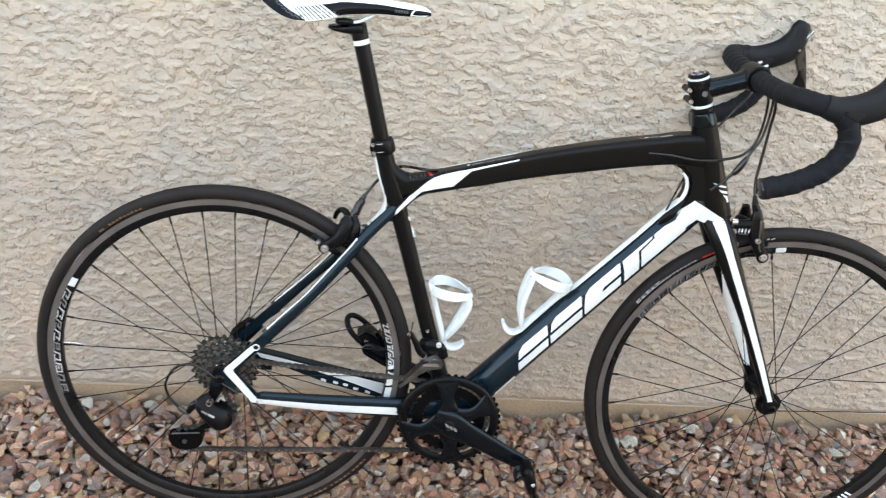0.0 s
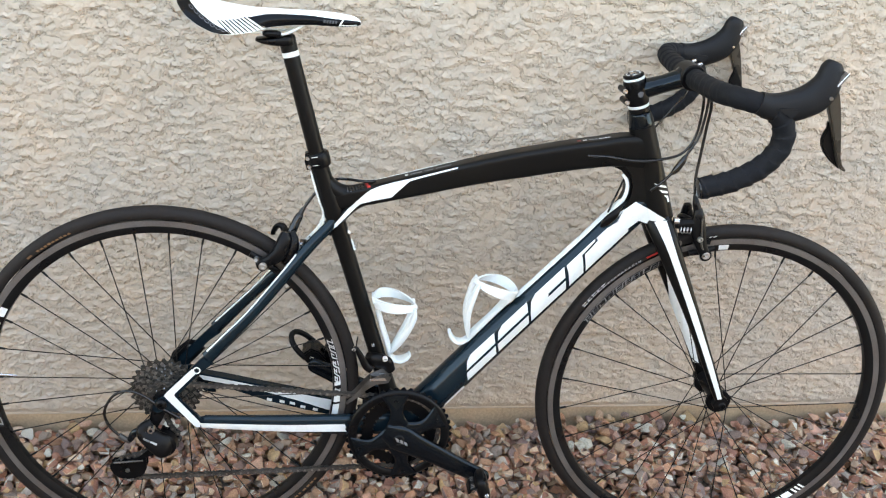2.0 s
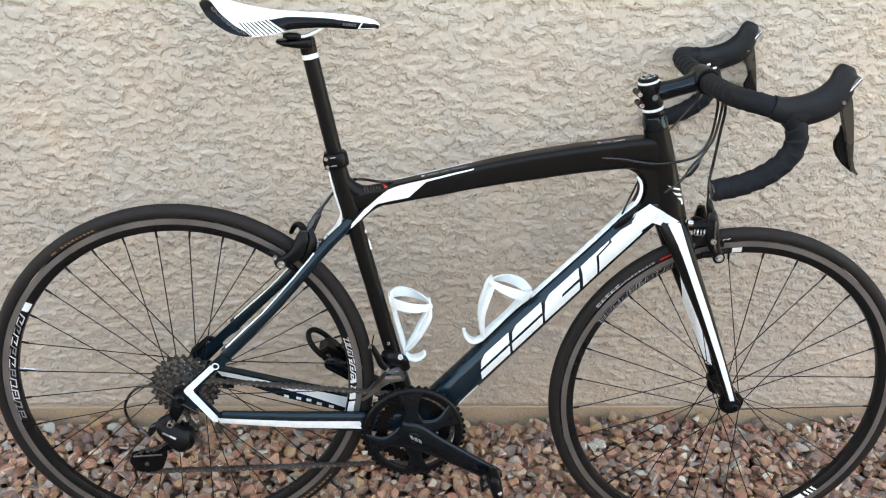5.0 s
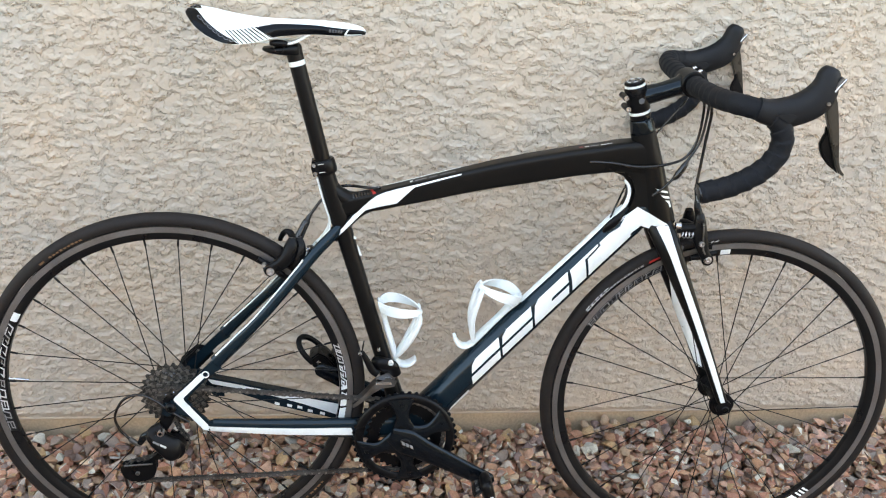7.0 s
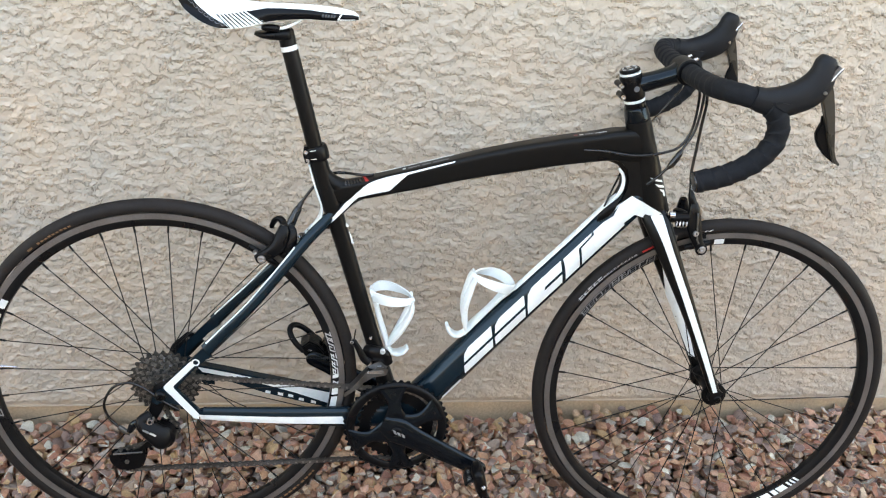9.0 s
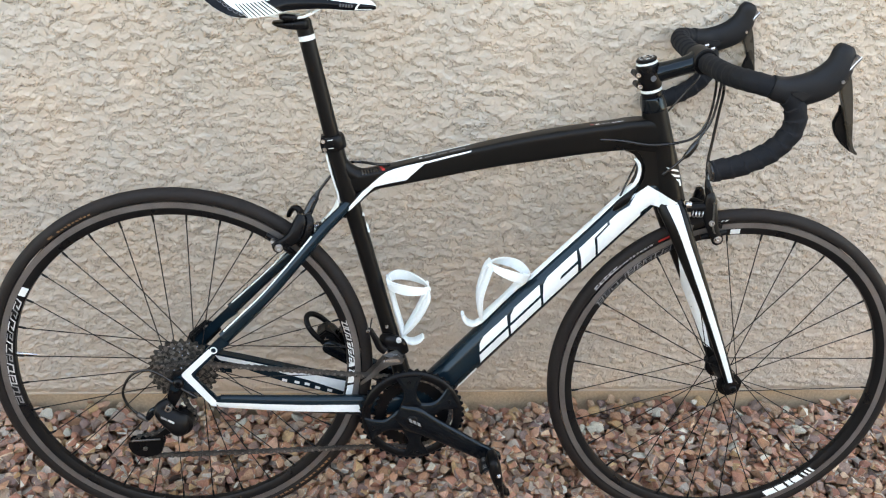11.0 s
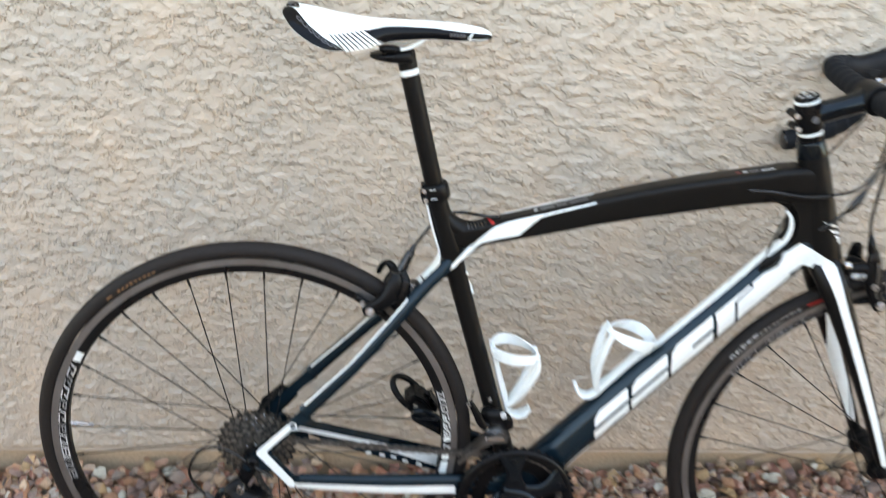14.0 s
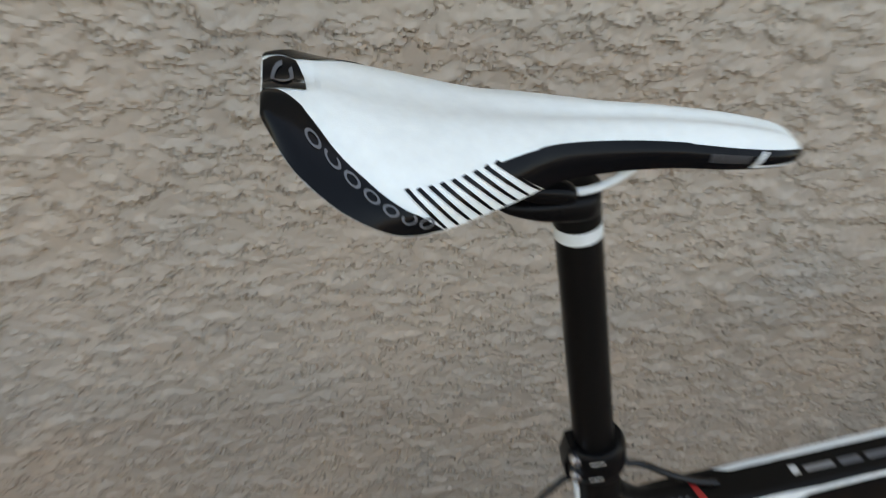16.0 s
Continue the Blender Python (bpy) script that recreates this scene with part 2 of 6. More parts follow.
def turned(profile, n=32, centre=(0, 0), bm=None):
    """A body of revolution round a crosswise axle: rows of (right, radius); it may be closed to a ring by repeating the first row."""
    bm = bm or bmesh.new()
    rings = []
    closed = profile[0] == profile[-1]
    for w, r in profile[:-1] if closed else profile:
        rings.append([bm.verts.new(V(centre[0] + r * math.cos(math.tau * j / n), w, centre[1] + r * math.sin(math.tau * j / n))) for j in range(n)])
    pairs = list(zip(rings, rings[1:])) + ([(rings[-1], rings[0])] if closed else [])
    for a, b in pairs:
        for j in range(n):
            bm.faces.new((a[j], a[(j + 1) % n], b[(j + 1) % n], b[j]))
    if not closed:
        bm.faces.new(rings[0])
        bm.faces.new(rings[-1][::-1])
    return bm


def bolt(c, w0, w1, r, bm=None):
    """A round bolt head with a socket, facing right."""
    s = 1 if w1 > w0 else -1
    h = abs(w1 - w0)
    return turned([(w0, r), (w1 - s * h * 0.25, r), (w1, r * 0.8), (w1, r * 0.45), (w1 - s * h * 0.5, r * 0.4)], 14, c, bm)


def rod(a, b, r, n=12, bm=None):
    return loft([(*a, r, r), (*b, r, r)], n, 1, bm=bm, ref=(0.31, -0.9, 0.3))


def decal(poly, fn, step=0.006, bm=None):
    """A thin painted panel: an outline in two coordinates, cut finely and laid on a surface by fn."""
    b = bmesh.new()
    f = b.faces.new([b.verts.new((x, y, 0)) for x, y in poly])
    bmesh.ops.triangulate(b, faces=[f])
    for ax in (0, 1):
        lo, hi = min(p[ax] for p in poly), max(p[ax] for p in poly)
        st = step[ax] if isinstance(step, tuple) else step
        for i in range(1, int((hi - lo) / st) + 1):
            co, no = [0, 0, 0], [0, 0, 0]
            co[ax], no[ax] = lo + i * st, 1
            bmesh.ops.bisect_plane(b, geom=b.verts[:] + b.edges[:] + b.faces[:], plane_co=co, plane_no=no)
    for v in b.verts:
        v.co = fn(v.co.x, v.co.y)
    return merge(bm, b)


def on_tube(rows, power=2.0, lift=0.0006, side=1):
    """The surface of a tube, on its right (side 1) or inner left face, by side-view coordinates."""
    r = smooth_rows(rows, 10)

    def fn(u, v):
        best = None
        for p, q in zip(r, r[1:]):
            d = np.array((q[0] - p[0], q[2] - p[2]))
            s = np.clip(((u - p[0]) * d[0] + (v - p[2]) * d[1]) / max(d @ d, 1e-12), 0, 1)
            c = p + (q - p) * s
            off = math.hypot(u - c[0], v - c[2])
            if best is None or off < best[0]:
                best = (off, c, math.hypot(1, (q[1] - p[1]) / max(math.hypot(*d), 1e-9)))
        off, c, lean = best
        k = min(1.0, off / c[3])
        return V(u, c[1] + side * (c[4] * lean * (1 - k ** power) ** (1 / power) + lift), v)
    return fn


def along(p0, d):
    """Side-view coordinates from a tube's own: along it and across it."""
    d = Vector(d).normalized()
    return lambda s, n: (p0[0] + d.x * s - d.y * n, p0[1] + d.y * s + d.x * n)

# ---- the place: stuccoed house wall, concrete footing, ground ----
X0, X1, Z0, Z1 = -1.08, 1.20, 0.052, 1.12


def filtered(shape, cell, low, high, stretch, seed):
    """Smooth random field with features between two wavelengths, drawn out sideways."""
    rng = np.random.default_rng(seed)
    f = np.fft.rfft2(rng.standard_normal(shape))
    ky = np.fft.fftfreq(shape[0], cell)[:, None]
    kx = np.fft.rfftfreq(shape[1], cell)[None, :] * stretch
    k = np.sqrt(kx ** 2 + ky ** 2)
    band = np.exp(-(k * low) ** 2) * (1 - np.exp(-(k * high) ** 2))
    h = np.fft.irfft2(f * band, shape)
    return h / h.std()


def step_up(x, a, b):
    t = np.clip((x - a) / (b - a), 0, 1)
    return t * t * (3 - 2 * t)


def build_wall():
    cell = 0.0016
    nx, nz = int((X1 - X0) / cell) // 2 * 2, int((Z1 - Z0) / cell) // 2 * 2
    broad = filtered((nz, nx), cell, 0.018, 0.066, 1.5, 3)
    mid = filtered((nz, nx), cell, 0.0095, 0.034, 1.4, 4)
    fine = filtered((nz, nx), cell, 0.0052, 0.018, 1.2, 5)
    patch = filtered((nz, nx), cell, 0.030, 0.13, 1.3, 6)
    wide = filtered((nz, nx), cell, 0.10, 0.5, 1.0, 7)
    pit = filtered((nz, nx), cell, 0.0030, 0.009, 1.5, 8)
    rough = step_up(patch + 0.3 * wide, -0.6, 0.8)

    def edges(field, ragged, marks):
        """Level tops in thin steps, with a ragged crack under each lower edge; their upper edges run out softly."""
        rise = np.gradient(field, axis=0)
        sharp = 1 - step_up(-rise / rise.std(), -0.5, 0.5)
        f, soft = field + ragged, 0.59 - 0.5 * sharp
        step = sum(step_up(f, m - soft, m + soft) for m in marks)
        crack = sum(np.exp(-((f - m + 0.16) / 0.16) ** 2) for m in marks) * (0.18 + 0.82 * sharp)
        return step, crack

    swept = 0.5 + 0.5 * step_up(np.linspace(Z0, Z1, nz)[:, None], 0.10, 0.50)
    step, crack = edges(broad, 0.25 * fine, (-0.55, 0.40, 1.35))
    h = 0.0011 * step - 0.0031 * crack * (0.45 + 0.55 * step_up(np.roll(patch, 200, 1) + 0.3 * wide, -1.0, 0.3)) * swept
    step, crack = edges(mid, 0.30 * np.roll(fine, 500, 1), (0.45,))
    h += 0.0010 * rough * step - 0.0017 * rough * crack * swept
    h -= 0.0024 * step_up(pit, 1.8, 2.4) * step_up(np.roll(patch, 350, 1), -0.4, 0.4)
    h += 0.00012 * mid + 0.00006 * fine + 0.006
    x, z = np.linspace(X0, X1, nx), np.linspace(Z0, Z1, nz)
    edge = np.minimum.outer(np.minimum(z - Z0 + 0.004, Z1 - z) / 0.02, np.minimum(x - X0, X1 - x) / 0.02).clip(0, 1)
    h *= edge
    gx, gz = np.meshgrid(x, z)
    co = np.stack([gx, -h, gz], -1).reshape(-1, 3)
    i = (np.arange(nz - 1)[:, None] * nx + np.arange(nx - 1)[None, :]).ravel()
    quads = np.stack([i, i + 1, i + nx + 1, i + nx], -1)
    # the rest of the wall round it, and its thickness
    big_x0, big_x1, top, deep = -8.0, 8.0, 5.6, 0.22
    extra = [(big_x0, 0, Z0), (X0, 0, Z0), (X0, 0, Z1), (X0, 0, top), (big_x0, 0, top), (X1, 0, Z0), (big_x1, 0, Z0), (big_x1, 0, top), (X1, 0, top), (X1, 0, Z1),
             (big_x0, deep, Z0), (big_x1, deep, Z0), (big_x1, deep, top), (big_x0, deep, top)]
    b = len(co)
    faces = [(0, 1, 3, 4), (5, 6, 7, 8), (2, 9, 8, 3), (11, 10, 13, 12), (10, 0, 4, 13), (6, 11, 12, 7), (4, 7, 12, 13), (0, 6, 11, 10)]
    me = bpy.data.meshes.new("wall_north")
    me.from_pydata(np.vstack([co, np.array(extra, float)]).tolist(), [], quads.tolist() + [tuple(b + k for k in f) for f in faces])
    me.materials.append(STUCCO)
    me.materials.append(STUCCO_BROAD)
    for p in me.polygons[len(quads):]:
        p.material_index = 1
    me.shade_smooth()
    me.set_sharp_from_angle(angle=radians(36))
    return tagged(new("wall_north", me), "tan knock-down stucco house wall, lightly weathered", "wall", kind="structure")


build_wall()


def box(x0, x1, y0, y1, z0, z1, bevel=0.0):
    bm = bmesh.new()
    bmesh.ops.create_cube(bm, size=1, matrix=Matrix.Translation(((x0 + x1) / 2, (y0 + y1) / 2, (z0 + z1) / 2)) @ Matrix.Diagonal((x1 - x0, y1 - y0, z1 - z0, 1)))
    if bevel:
        bmesh.ops.bevel(bm, geom=bm.edges[:], offset=bevel, segments=2, affect='EDGES')
    return bm


tagged(new("trim_footing", to_mesh("footing", box(-8, 8, 0.007, 0.24, -0.3, 0.050), CONCRETE)), "bare tan concrete footing below the stucco wall", "footing", kind="structure")
tagged(new("trim_screed", to_mesh("screed", box(-8, 8, -0.0045, 0.016, 0.0502, 0.0555, 0.0012), STUCCO)), "pale stucco stop bead along the wall's foot", "trim", kind="structure")
# added wall, never in view: cuts off low sky and bounces warm light
tagged(new("wall_unseen_south", to_mesh("light_blocker", box(-9, 9, -3.8, -3.6, -0.3, 1.85, 0.004), STUCCO_BROAD)), "added tan wall out of view that shapes the light in the yard", "wall", kind="structure")
bm = bmesh.new()
bmesh.ops.create_grid(bm, x_segments=40, y_segments=40, size=300)
ground = tagged(new("ground", to_mesh("ground", bm, SOIL)), "dry dusty soil under a bed of gravel", "ground", kind="structure")
ground.location = (0, 0, -0.06)

# ---- the bicycle: forward is x, its right side faces -y; the origin is the rear axle ----
BIKE = Matrix.Translation((-0.4100, -0.2692, 0.3360)) @ pose(0, 0, 0, 0, 0, -1.518) @ pose(0, 0, 0, -8.107) @ pose(0, 0, 0, 0, 0.214)
FRONT, BB = (1.0027, 0.0), (0.411, -0.0705)
HEAD = radians(72.5)
STEER_AT = Vector((FRONT[0] - 0.045 * math.sin(HEAD), 0, -0.045 * math.cos(HEAD)))
STEER = Matrix.Translation(STEER_AT) @ Matrix.Rotation(radians(-1.68), 4, Vector((-math.cos(HEAD), 0, math.sin(HEAD)))) @ Matrix.Translation(-STEER_AT)
bike = new("road_bicycle")
bike.empty_display_size = 0.2
bike.matrix_basis = BIKE
tagged(bike, "black and white carbon road bicycle leaning against the stucco wall", "bicycle")

# frame tubes: rows of forward, right, up, half height, half width
TOP_TUBE = [(0.282, 0, 0.352, 0.013, 0.012), (0.305, 0, 0.362, 0.0150, 0.016), (0.342, 0, 0.3705, 0.0165, 0.018), (0.388, 0, 0.3825, 0.0175, 0.0185), (0.426, 0, 0.3925, 0.0185, 0.0188), (0.482, 0, 0.4075, 0.0195, 0.019), (0.538, 0, 0.4215, 0.0210, 0.0195),
            (0.595, 0, 0.4340, 0.0226, 0.020), (0.67, 0, 0.4490, 0.0232, 0.0205), (0.728, 0, 0.4585, 0.0240, 0.021), (0.756, 0, 0.4625, 0.0262, 0.021), (0.800, 0, 0.463, 0.030, 0.0205)]
SEAT_TUBE = [(0.2572, 0, 0.421, 0.0150, 0.0160), (0.2700, 0, 0.381, 0.0152, 0.0165), (0.283, 0, 0.34, 0.0175, 0.017), (0.295, 0, 0.301, 0.0150, 0.0160), (0.3625, 0, 0.0855, 0.0142, 0.0165), (0.4, 0, -0.035, 0.017, 0.024)]
DOWN_TUBE = [(0.437, 0, -0.056, 0.031, 0.033), (0.4835, 0, -0.002, 0.0305, 0.030), (0.6143, 0, 0.1505, 0.0303, 0.0265), (0.72, 0, 0.2715, 0.0288, 0.0255), (0.7905, 0, 0.352, 0.029, 0.0238), (0.826, 0, 0.390, 0.024, 0.013)]
HEAD_TUBE = [(0.7905, 0, 0.5055, 0.0215, 0.0205), (0.797, 0, 0.485, 0.0225, 0.021), (0.822, 0, 0.408, 0.0255, 0.0235), (0.8425, 0, 0.3435, 0.0275, 0.027)]
CHAIN_STAY = [(0.3985, 0.0220, -0.0611, 0.0215, 0.012), (0.3182, 0.0295, -0.0597, 0.0200, 0.0110), (0.1997, 0.0470, -0.0477, 0.0155, 0.0095), (0.07, 0.058, -0.0375, 0.0110, 0.0070)]
SEAT_STAY = [(0.292, 0.008, 0.3340, 0.0030, 0.003), (0.285, 0.011, 0.3255, 0.0065, 0.005), (0.275, 0.0150, 0.3125, 0.0092, 0.0070), (0.2505, 0.0240, 0.2875, 0.0098, 0.008), (0.232, 0.031, 0.2660, 0.0097, 0.0078), (0.212, 0.0370, 0.2405, 0.0098, 0.0075), (0.15, 0.050, 0.1645, 0.0100, 0.0072), (0.0785, 0.057, 0.087, 0.0118, 0.0065)]
FAR_SEAT_STAY = [(0.282, -0.0120, 0.3185, 0.0060, 0.0060), (0.262, -0.022, 0.290, 0.0095, 0.008), (0.239, -0.031, 0.261, 0.0095, 0.0078), (0.15, -0.050, 0.1645, 0.0100, 0.0072), (0.0785, -0.057, 0.087, 0.0118, 0.0065)]


def mirrored(rows):
    return [(u, -w, *r) for u, w, *r in rows]


def flank(k, half):
    """Half width of the top tube at a share of its half height."""
    return half * max(0.0, 1 - abs(k) ** 5.5) ** (1 / 5.5)


top_tube = part("top_tube", loft(TOP_TUBE, 48, power=5.5), MATTE, bike, "matte black carbon top tube")
seat_tube = part("seat_tube", loft(SEAT_TUBE, 22, power=2.3), MATTE, bike, "matte black carbon seat tube")
down_tube = part("down_tube", loft(DOWN_TUBE, 32, power=2.0), GLOSS, bike, "gloss black down tube with white graphics")
head_tube = part("head_tube", loft(HEAD_TUBE, 26), MATTE, bike, "matte black head tube")
# moulded fillets of the joints
GUSSET = [(0.735, 0.4375), (0.752, 0.4345), (0.7640, 0.4295), (0.7735, 0.4190), (0.7778, 0.4040), (0.7765, 0.3880), (0.7700, 0.3710), (0.757, 0.354), (0.79, 0.350), (0.834, 0.375), (0.830, 0.44), (0.800, 0.478), (0.745, 0.462)]
part("head_gusset", plate(GUSSET, -0.0185, 0.0185, 0.0075), MATTE, head_tube)
part("white_edge_stripe", loft([(0.7665, 0.0125, 0.4230, 0.0024, 0.0022), (0.7745, 0.0130, 0.4130, 0.0030, 0.0030), (0.7772, 0.0135, 0.3985, 0.0032, 0.0035), (0.7735, 0.0150, 0.3830, 0.0034, 0.0040), (0.7650, 0.0150, 0.3690, 0.0032, 0.0042), (0.7520, 0.0145, 0.3520, 0.0026, 0.0040)], 12), WHITE, head_tube)
part("joint_fillet", loft([(0.268, 0, 0.398, 0.009, 0.0135), (0.283, 0, 0.378, 0.013, 0.0145), (0.305, 0, 0.368, 0.015, 0.0155), (0.335, 0, 0.371, 0.0165, 0.0172)], 20), MATTE, seat_tube)
part("joint_fillet", loft([(0.345, 0, 0.366, 0.0125, 0.0135), (0.318, 0, 0.350, 0.0098, 0.0145), (0.295, 0, 0.327, 0.0100, 0.0160), (0.274, 0, 0.300, 0.0095, 0.014)], 20), MATTE, seat_tube)
part("bottom_bracket_shell", turned([(-0.043, 0.022), (-0.041, 0.0245), (0.041, 0.0245), (0.043, 0.022)], 36, BB), MATTE, bike)
part("bottom_bracket_shell_moulding", loft([(0.385, 0, -0.03, 0.026, 0.024), (0.411, 0, -0.062, 0.033, 0.031), (0.452, 0, -0.04, 0.032, 0.032)], 22), GLOSS, bike)
part("chain_stay", loft(CHAIN_STAY, 18, power=2.6), GLOSS, bike, "black chain stay with a white band")
for stay_rows in (SEAT_STAY, FAR_SEAT_STAY):
    part("seat_stay", loft(stay_rows, 20, power=1.7), GLOSS, bike)
DROPOUT = [(0.006, 0.017), (0.013, 0.028), (0.056, 0.074), (0.073, 0.092), (0.088, 0.078), (0.066, 0.060), (0.030, 0.019), (0.028, 0.012), (0.064, -0.029), (0.074, -0.027), (0.075, -0.048), (0.056, -0.0465),
           (0.030, -0.020), (0.004, -0.014), (-0.008, -0.020), (-0.016, -0.014), (-0.012, 0.004), (0.0, 0.012)]
for s in (1, -1):
    part("dropout", plate(DROPOUT, s * 0.055, s * 0.0635, 0.0018), GLOSS, bike)
part("brake_bridge", loft([(0.232, -0.03, 0.266, 0.007, 0.006), (0.238, 0, 0.272, 0.010, 0.007), (0.232, 0.03, 0.266, 0.007, 0.006)], 14, ref=(1, 0, 0)), MATTE, bike)

far_plate = part("axle_plate", plate([(-0.010, 0.008), (-0.002, 0.030), (0.026, 0.056), (0.050, 0.054), (0.056, 0.038), (0.030, 0.008)], -0.0700, -0.0640, 0.002), ALLOY, bike, "black plate beside the far dropout")
part("axle_bolt", bolt((0.030, 0.042), -0.0640, -0.0600, 0.0058), DARKSTEEL, far_plate)

# thin white line down the inner edge of each seat stay
for s in (1, -1):
    part("white_edge_line", loft([(u - 0.735 * a * 0.80, s * w + 0.002, v + 0.678 * a * 0.80, 0.0016, 0.0024) for u, w, v, a, b in ((0.2300, 0.0315, 0.2655, 0.0097, 0), (0.2200, 0.0350, 0.2520, 0.0097, 0), (0.19, 0.042, 0.2135, 0.0099, 0), (0.15, 0.050, 0.1645, 0.0100, 0), (0.115, 0.0535, 0.1265, 0.0108, 0), (0.085, 0.0565, 0.0940, 0.0116, 0))], 10), WHITE, bike)

# painted graphics
dt, ht = on_tube(DOWN_TUBE, 2.0), on_tube(HEAD_TUBE, lift=0.0009)
st = on_tube(SEAT_TUBE, 2.3, lift=0.0009)


TT = smooth_rows(TOP_TUBE, 10)


def tt(u, v):
    """The top tube's right face in side view."""
    best = None
    for p, q in zip(TT, TT[1:]):
        d = np.array((q[0] - p[0], q[2] - p[2]))
        f = np.clip(((u - p[0]) * d[0] + (v - p[2]) * d[1]) / max(d @ d, 1e-12), 0, 1)
        c = p + (q - p) * f
        off = math.hypot(u - c[0], v - c[2])
        if best is None or off < best[0]:
            best = (off, c)
    off, c = best
    return V(u, flank(max(-1.0, min(1.0, math.copysign(off, v - c[2]) / c[3])), c[4]) + 0.0007, v)


def fillet_side(u, v):
    a, b = tt(u, v), st(u, v)
    c = on_tube([(0.345, 0, 0.366, 0.0125, 0.0135), (0.318, 0, 0.350, 0.0098, 0.0145), (0.295, 0, 0.327, 0.0100, 0.0160), (0.274, 0, 0.300, 0.0095, 0.014)], lift=0.0009)(u, v)
    return min((a, b, c), key=lambda p: p.y)


part("white_chevron", decal([(0.2755, 0.3040), (0.2805, 0.3065), (0.3030, 0.3297), (0.3275, 0.3570), (0.3500, 0.3640), (0.379, 0.3710), (0.3960, 0.3885), (0.4125, 0.4052), (0.3800, 0.3962), (0.3590, 0.3895), (0.3450, 0.3835), (0.3360, 0.3765), (0.3215, 0.3620), (0.3060, 0.3450), (0.2790, 0.3115)], fillet_side, 0.005), WHITE, top_tube, "white painted chevron")


def on_tube_top(u, w):
    """The fillet between seat tube and top tube, from above."""
    r = FILLET_ROWS
    c, a, b = (float(np.interp(u, r[:, 0], r[:, i])) for i in (2, 3, 4))
    return c + a * (1 - min(1, abs(w) / b) ** 2) ** 0.5 + 0.0007


FILLET_ROWS = smooth_rows([(0.268, 0, 0.398, 0.009, 0.0135), (0.283, 0, 0.378, 0.013, 0.0145), (0.305, 0, 0.368, 0.015, 0.0155), (0.335, 0, 0.371, 0.0165, 0.0172)], 10)
def crown(u, w):
    """The upper face of the top tube by forward and right."""
    c, a, b = (float(np.interp(u, TT[:, 0], TT[:, i])) for i in (2, 3, 4))
    lo, hi = 0.0, 1.0
    for i in range(22):
        m = (lo + hi) / 2
        lo, hi = (m, hi) if flank(m, b) > abs(w) else (lo, m)
    slope = float(np.interp(u + 0.004, TT[:, 0], TT[:, 2]) - np.interp(u - 0.004, TT[:, 0], TT[:, 2])) / 0.008
    return V(u, w + math.copysign(0.0004, w), c + a * lo * math.hypot(1, slope) + 0.0006)


part("white_pinstripe", decal([(0.405, 0.0184), (0.445, 0.0183), (0.484, 0.0181), (0.486, 0.0170), (0.445, 0.0171), (0.40, 0.0174)], crown, (0.008, 0.0015)), WHITE, top_tube)
part("white_pinstripe", decal([(0.352, -0.0130), (0.42, -0.0150), (0.486, -0.0155), (0.486, -0.0085), (0.42, -0.0082), (0.362, -0.0082)], crown, (0.008, 0.0015)), WHITE, top_tube)
part("red_band", decal([(0.3330, -0.010), (0.3365, -0.010), (0.3440, 0.0160), (0.3385, 0.0160)], crown, (0.004, 0.002)), RED, top_tube, "red band across the top tube")
for i in range(6):
    part("grey_lettering", decal([(0.306 + i * 0.0048, 0.0155), (0.3085 + i * 0.0048, 0.0155), (0.3065 + i * 0.0048, 0.006), (0.304 + i * 0.0048, 0.006)], lambda u, w: V(u, w, max(crown(u, w).z, on_tube_top(u, w))), (0.004, 0.002)), SHIFT, top_tube)
# writing along the crown, too small to read
for s0, s1, w0, w1, mt in ((0.400, 0.405, -0.001, 0.006, PALE), (0.409, 0.428, 0.001, 0.006, GREY), (0.432, 0.446, 0.001, 0.007, DIM), (0.450, 0.476, 0.001, 0.007, DIM), (0.683, 0.689, 0.001, 0.008, DARKRED), (0.692, 0.699, 0.002, 0.008, PALE), (0.702, 0.716, 0.003, 0.007, GREY), (0.719, 0.738, 0.004, 0.008, PALE)):
    part("small_lettering", decal([(s0, w0), (s1, w0), (s1, w1), (s0, w1)], crown, (0.006, 0.002)), mt, top_tube)

# down tube graphics in the tube's own coordinates
onto = along((0.4835, -0.002), (0.307, 0.354))


def dt_fn(s, n):
    return dt(*onto(s, n))


def paint(name, poly, mt, label="", lift=0.0):
    fn = dt_fn if not lift else (lambda s, n: dt_fn(s, n) + V(0, lift, 0))
    return part(name, decal(poly, fn, 0.006), mt, down_tube, label)


def slanted(s0, s1, slot):
    """A white slanted block with a dark slit, as wide as the tube's side."""
    lean = 0.026
    paint("white_block", [(s0, -0.0155), (s0 + 0.010, -0.002), (s0 + lean, 0.0135), (s0 + lean + 0.014, 0.0180), (s1 + lean, 0.0175), (s1 + lean - 0.006, 0.010), (s1, -0.0155)], WHITE, "white slanted painted block")
    a, b = slot
    fn = lambda s, n: dt_fn(s, n) + V(0, 0.0005, 0)
    if b > a:
        part("dark_slit", decal([(a, -0.0012), (a + 0.0050, 0.0033), (b + 0.0050, 0.0033), (b, -0.0012)], fn, 0.006), GLOSS, down_tube)


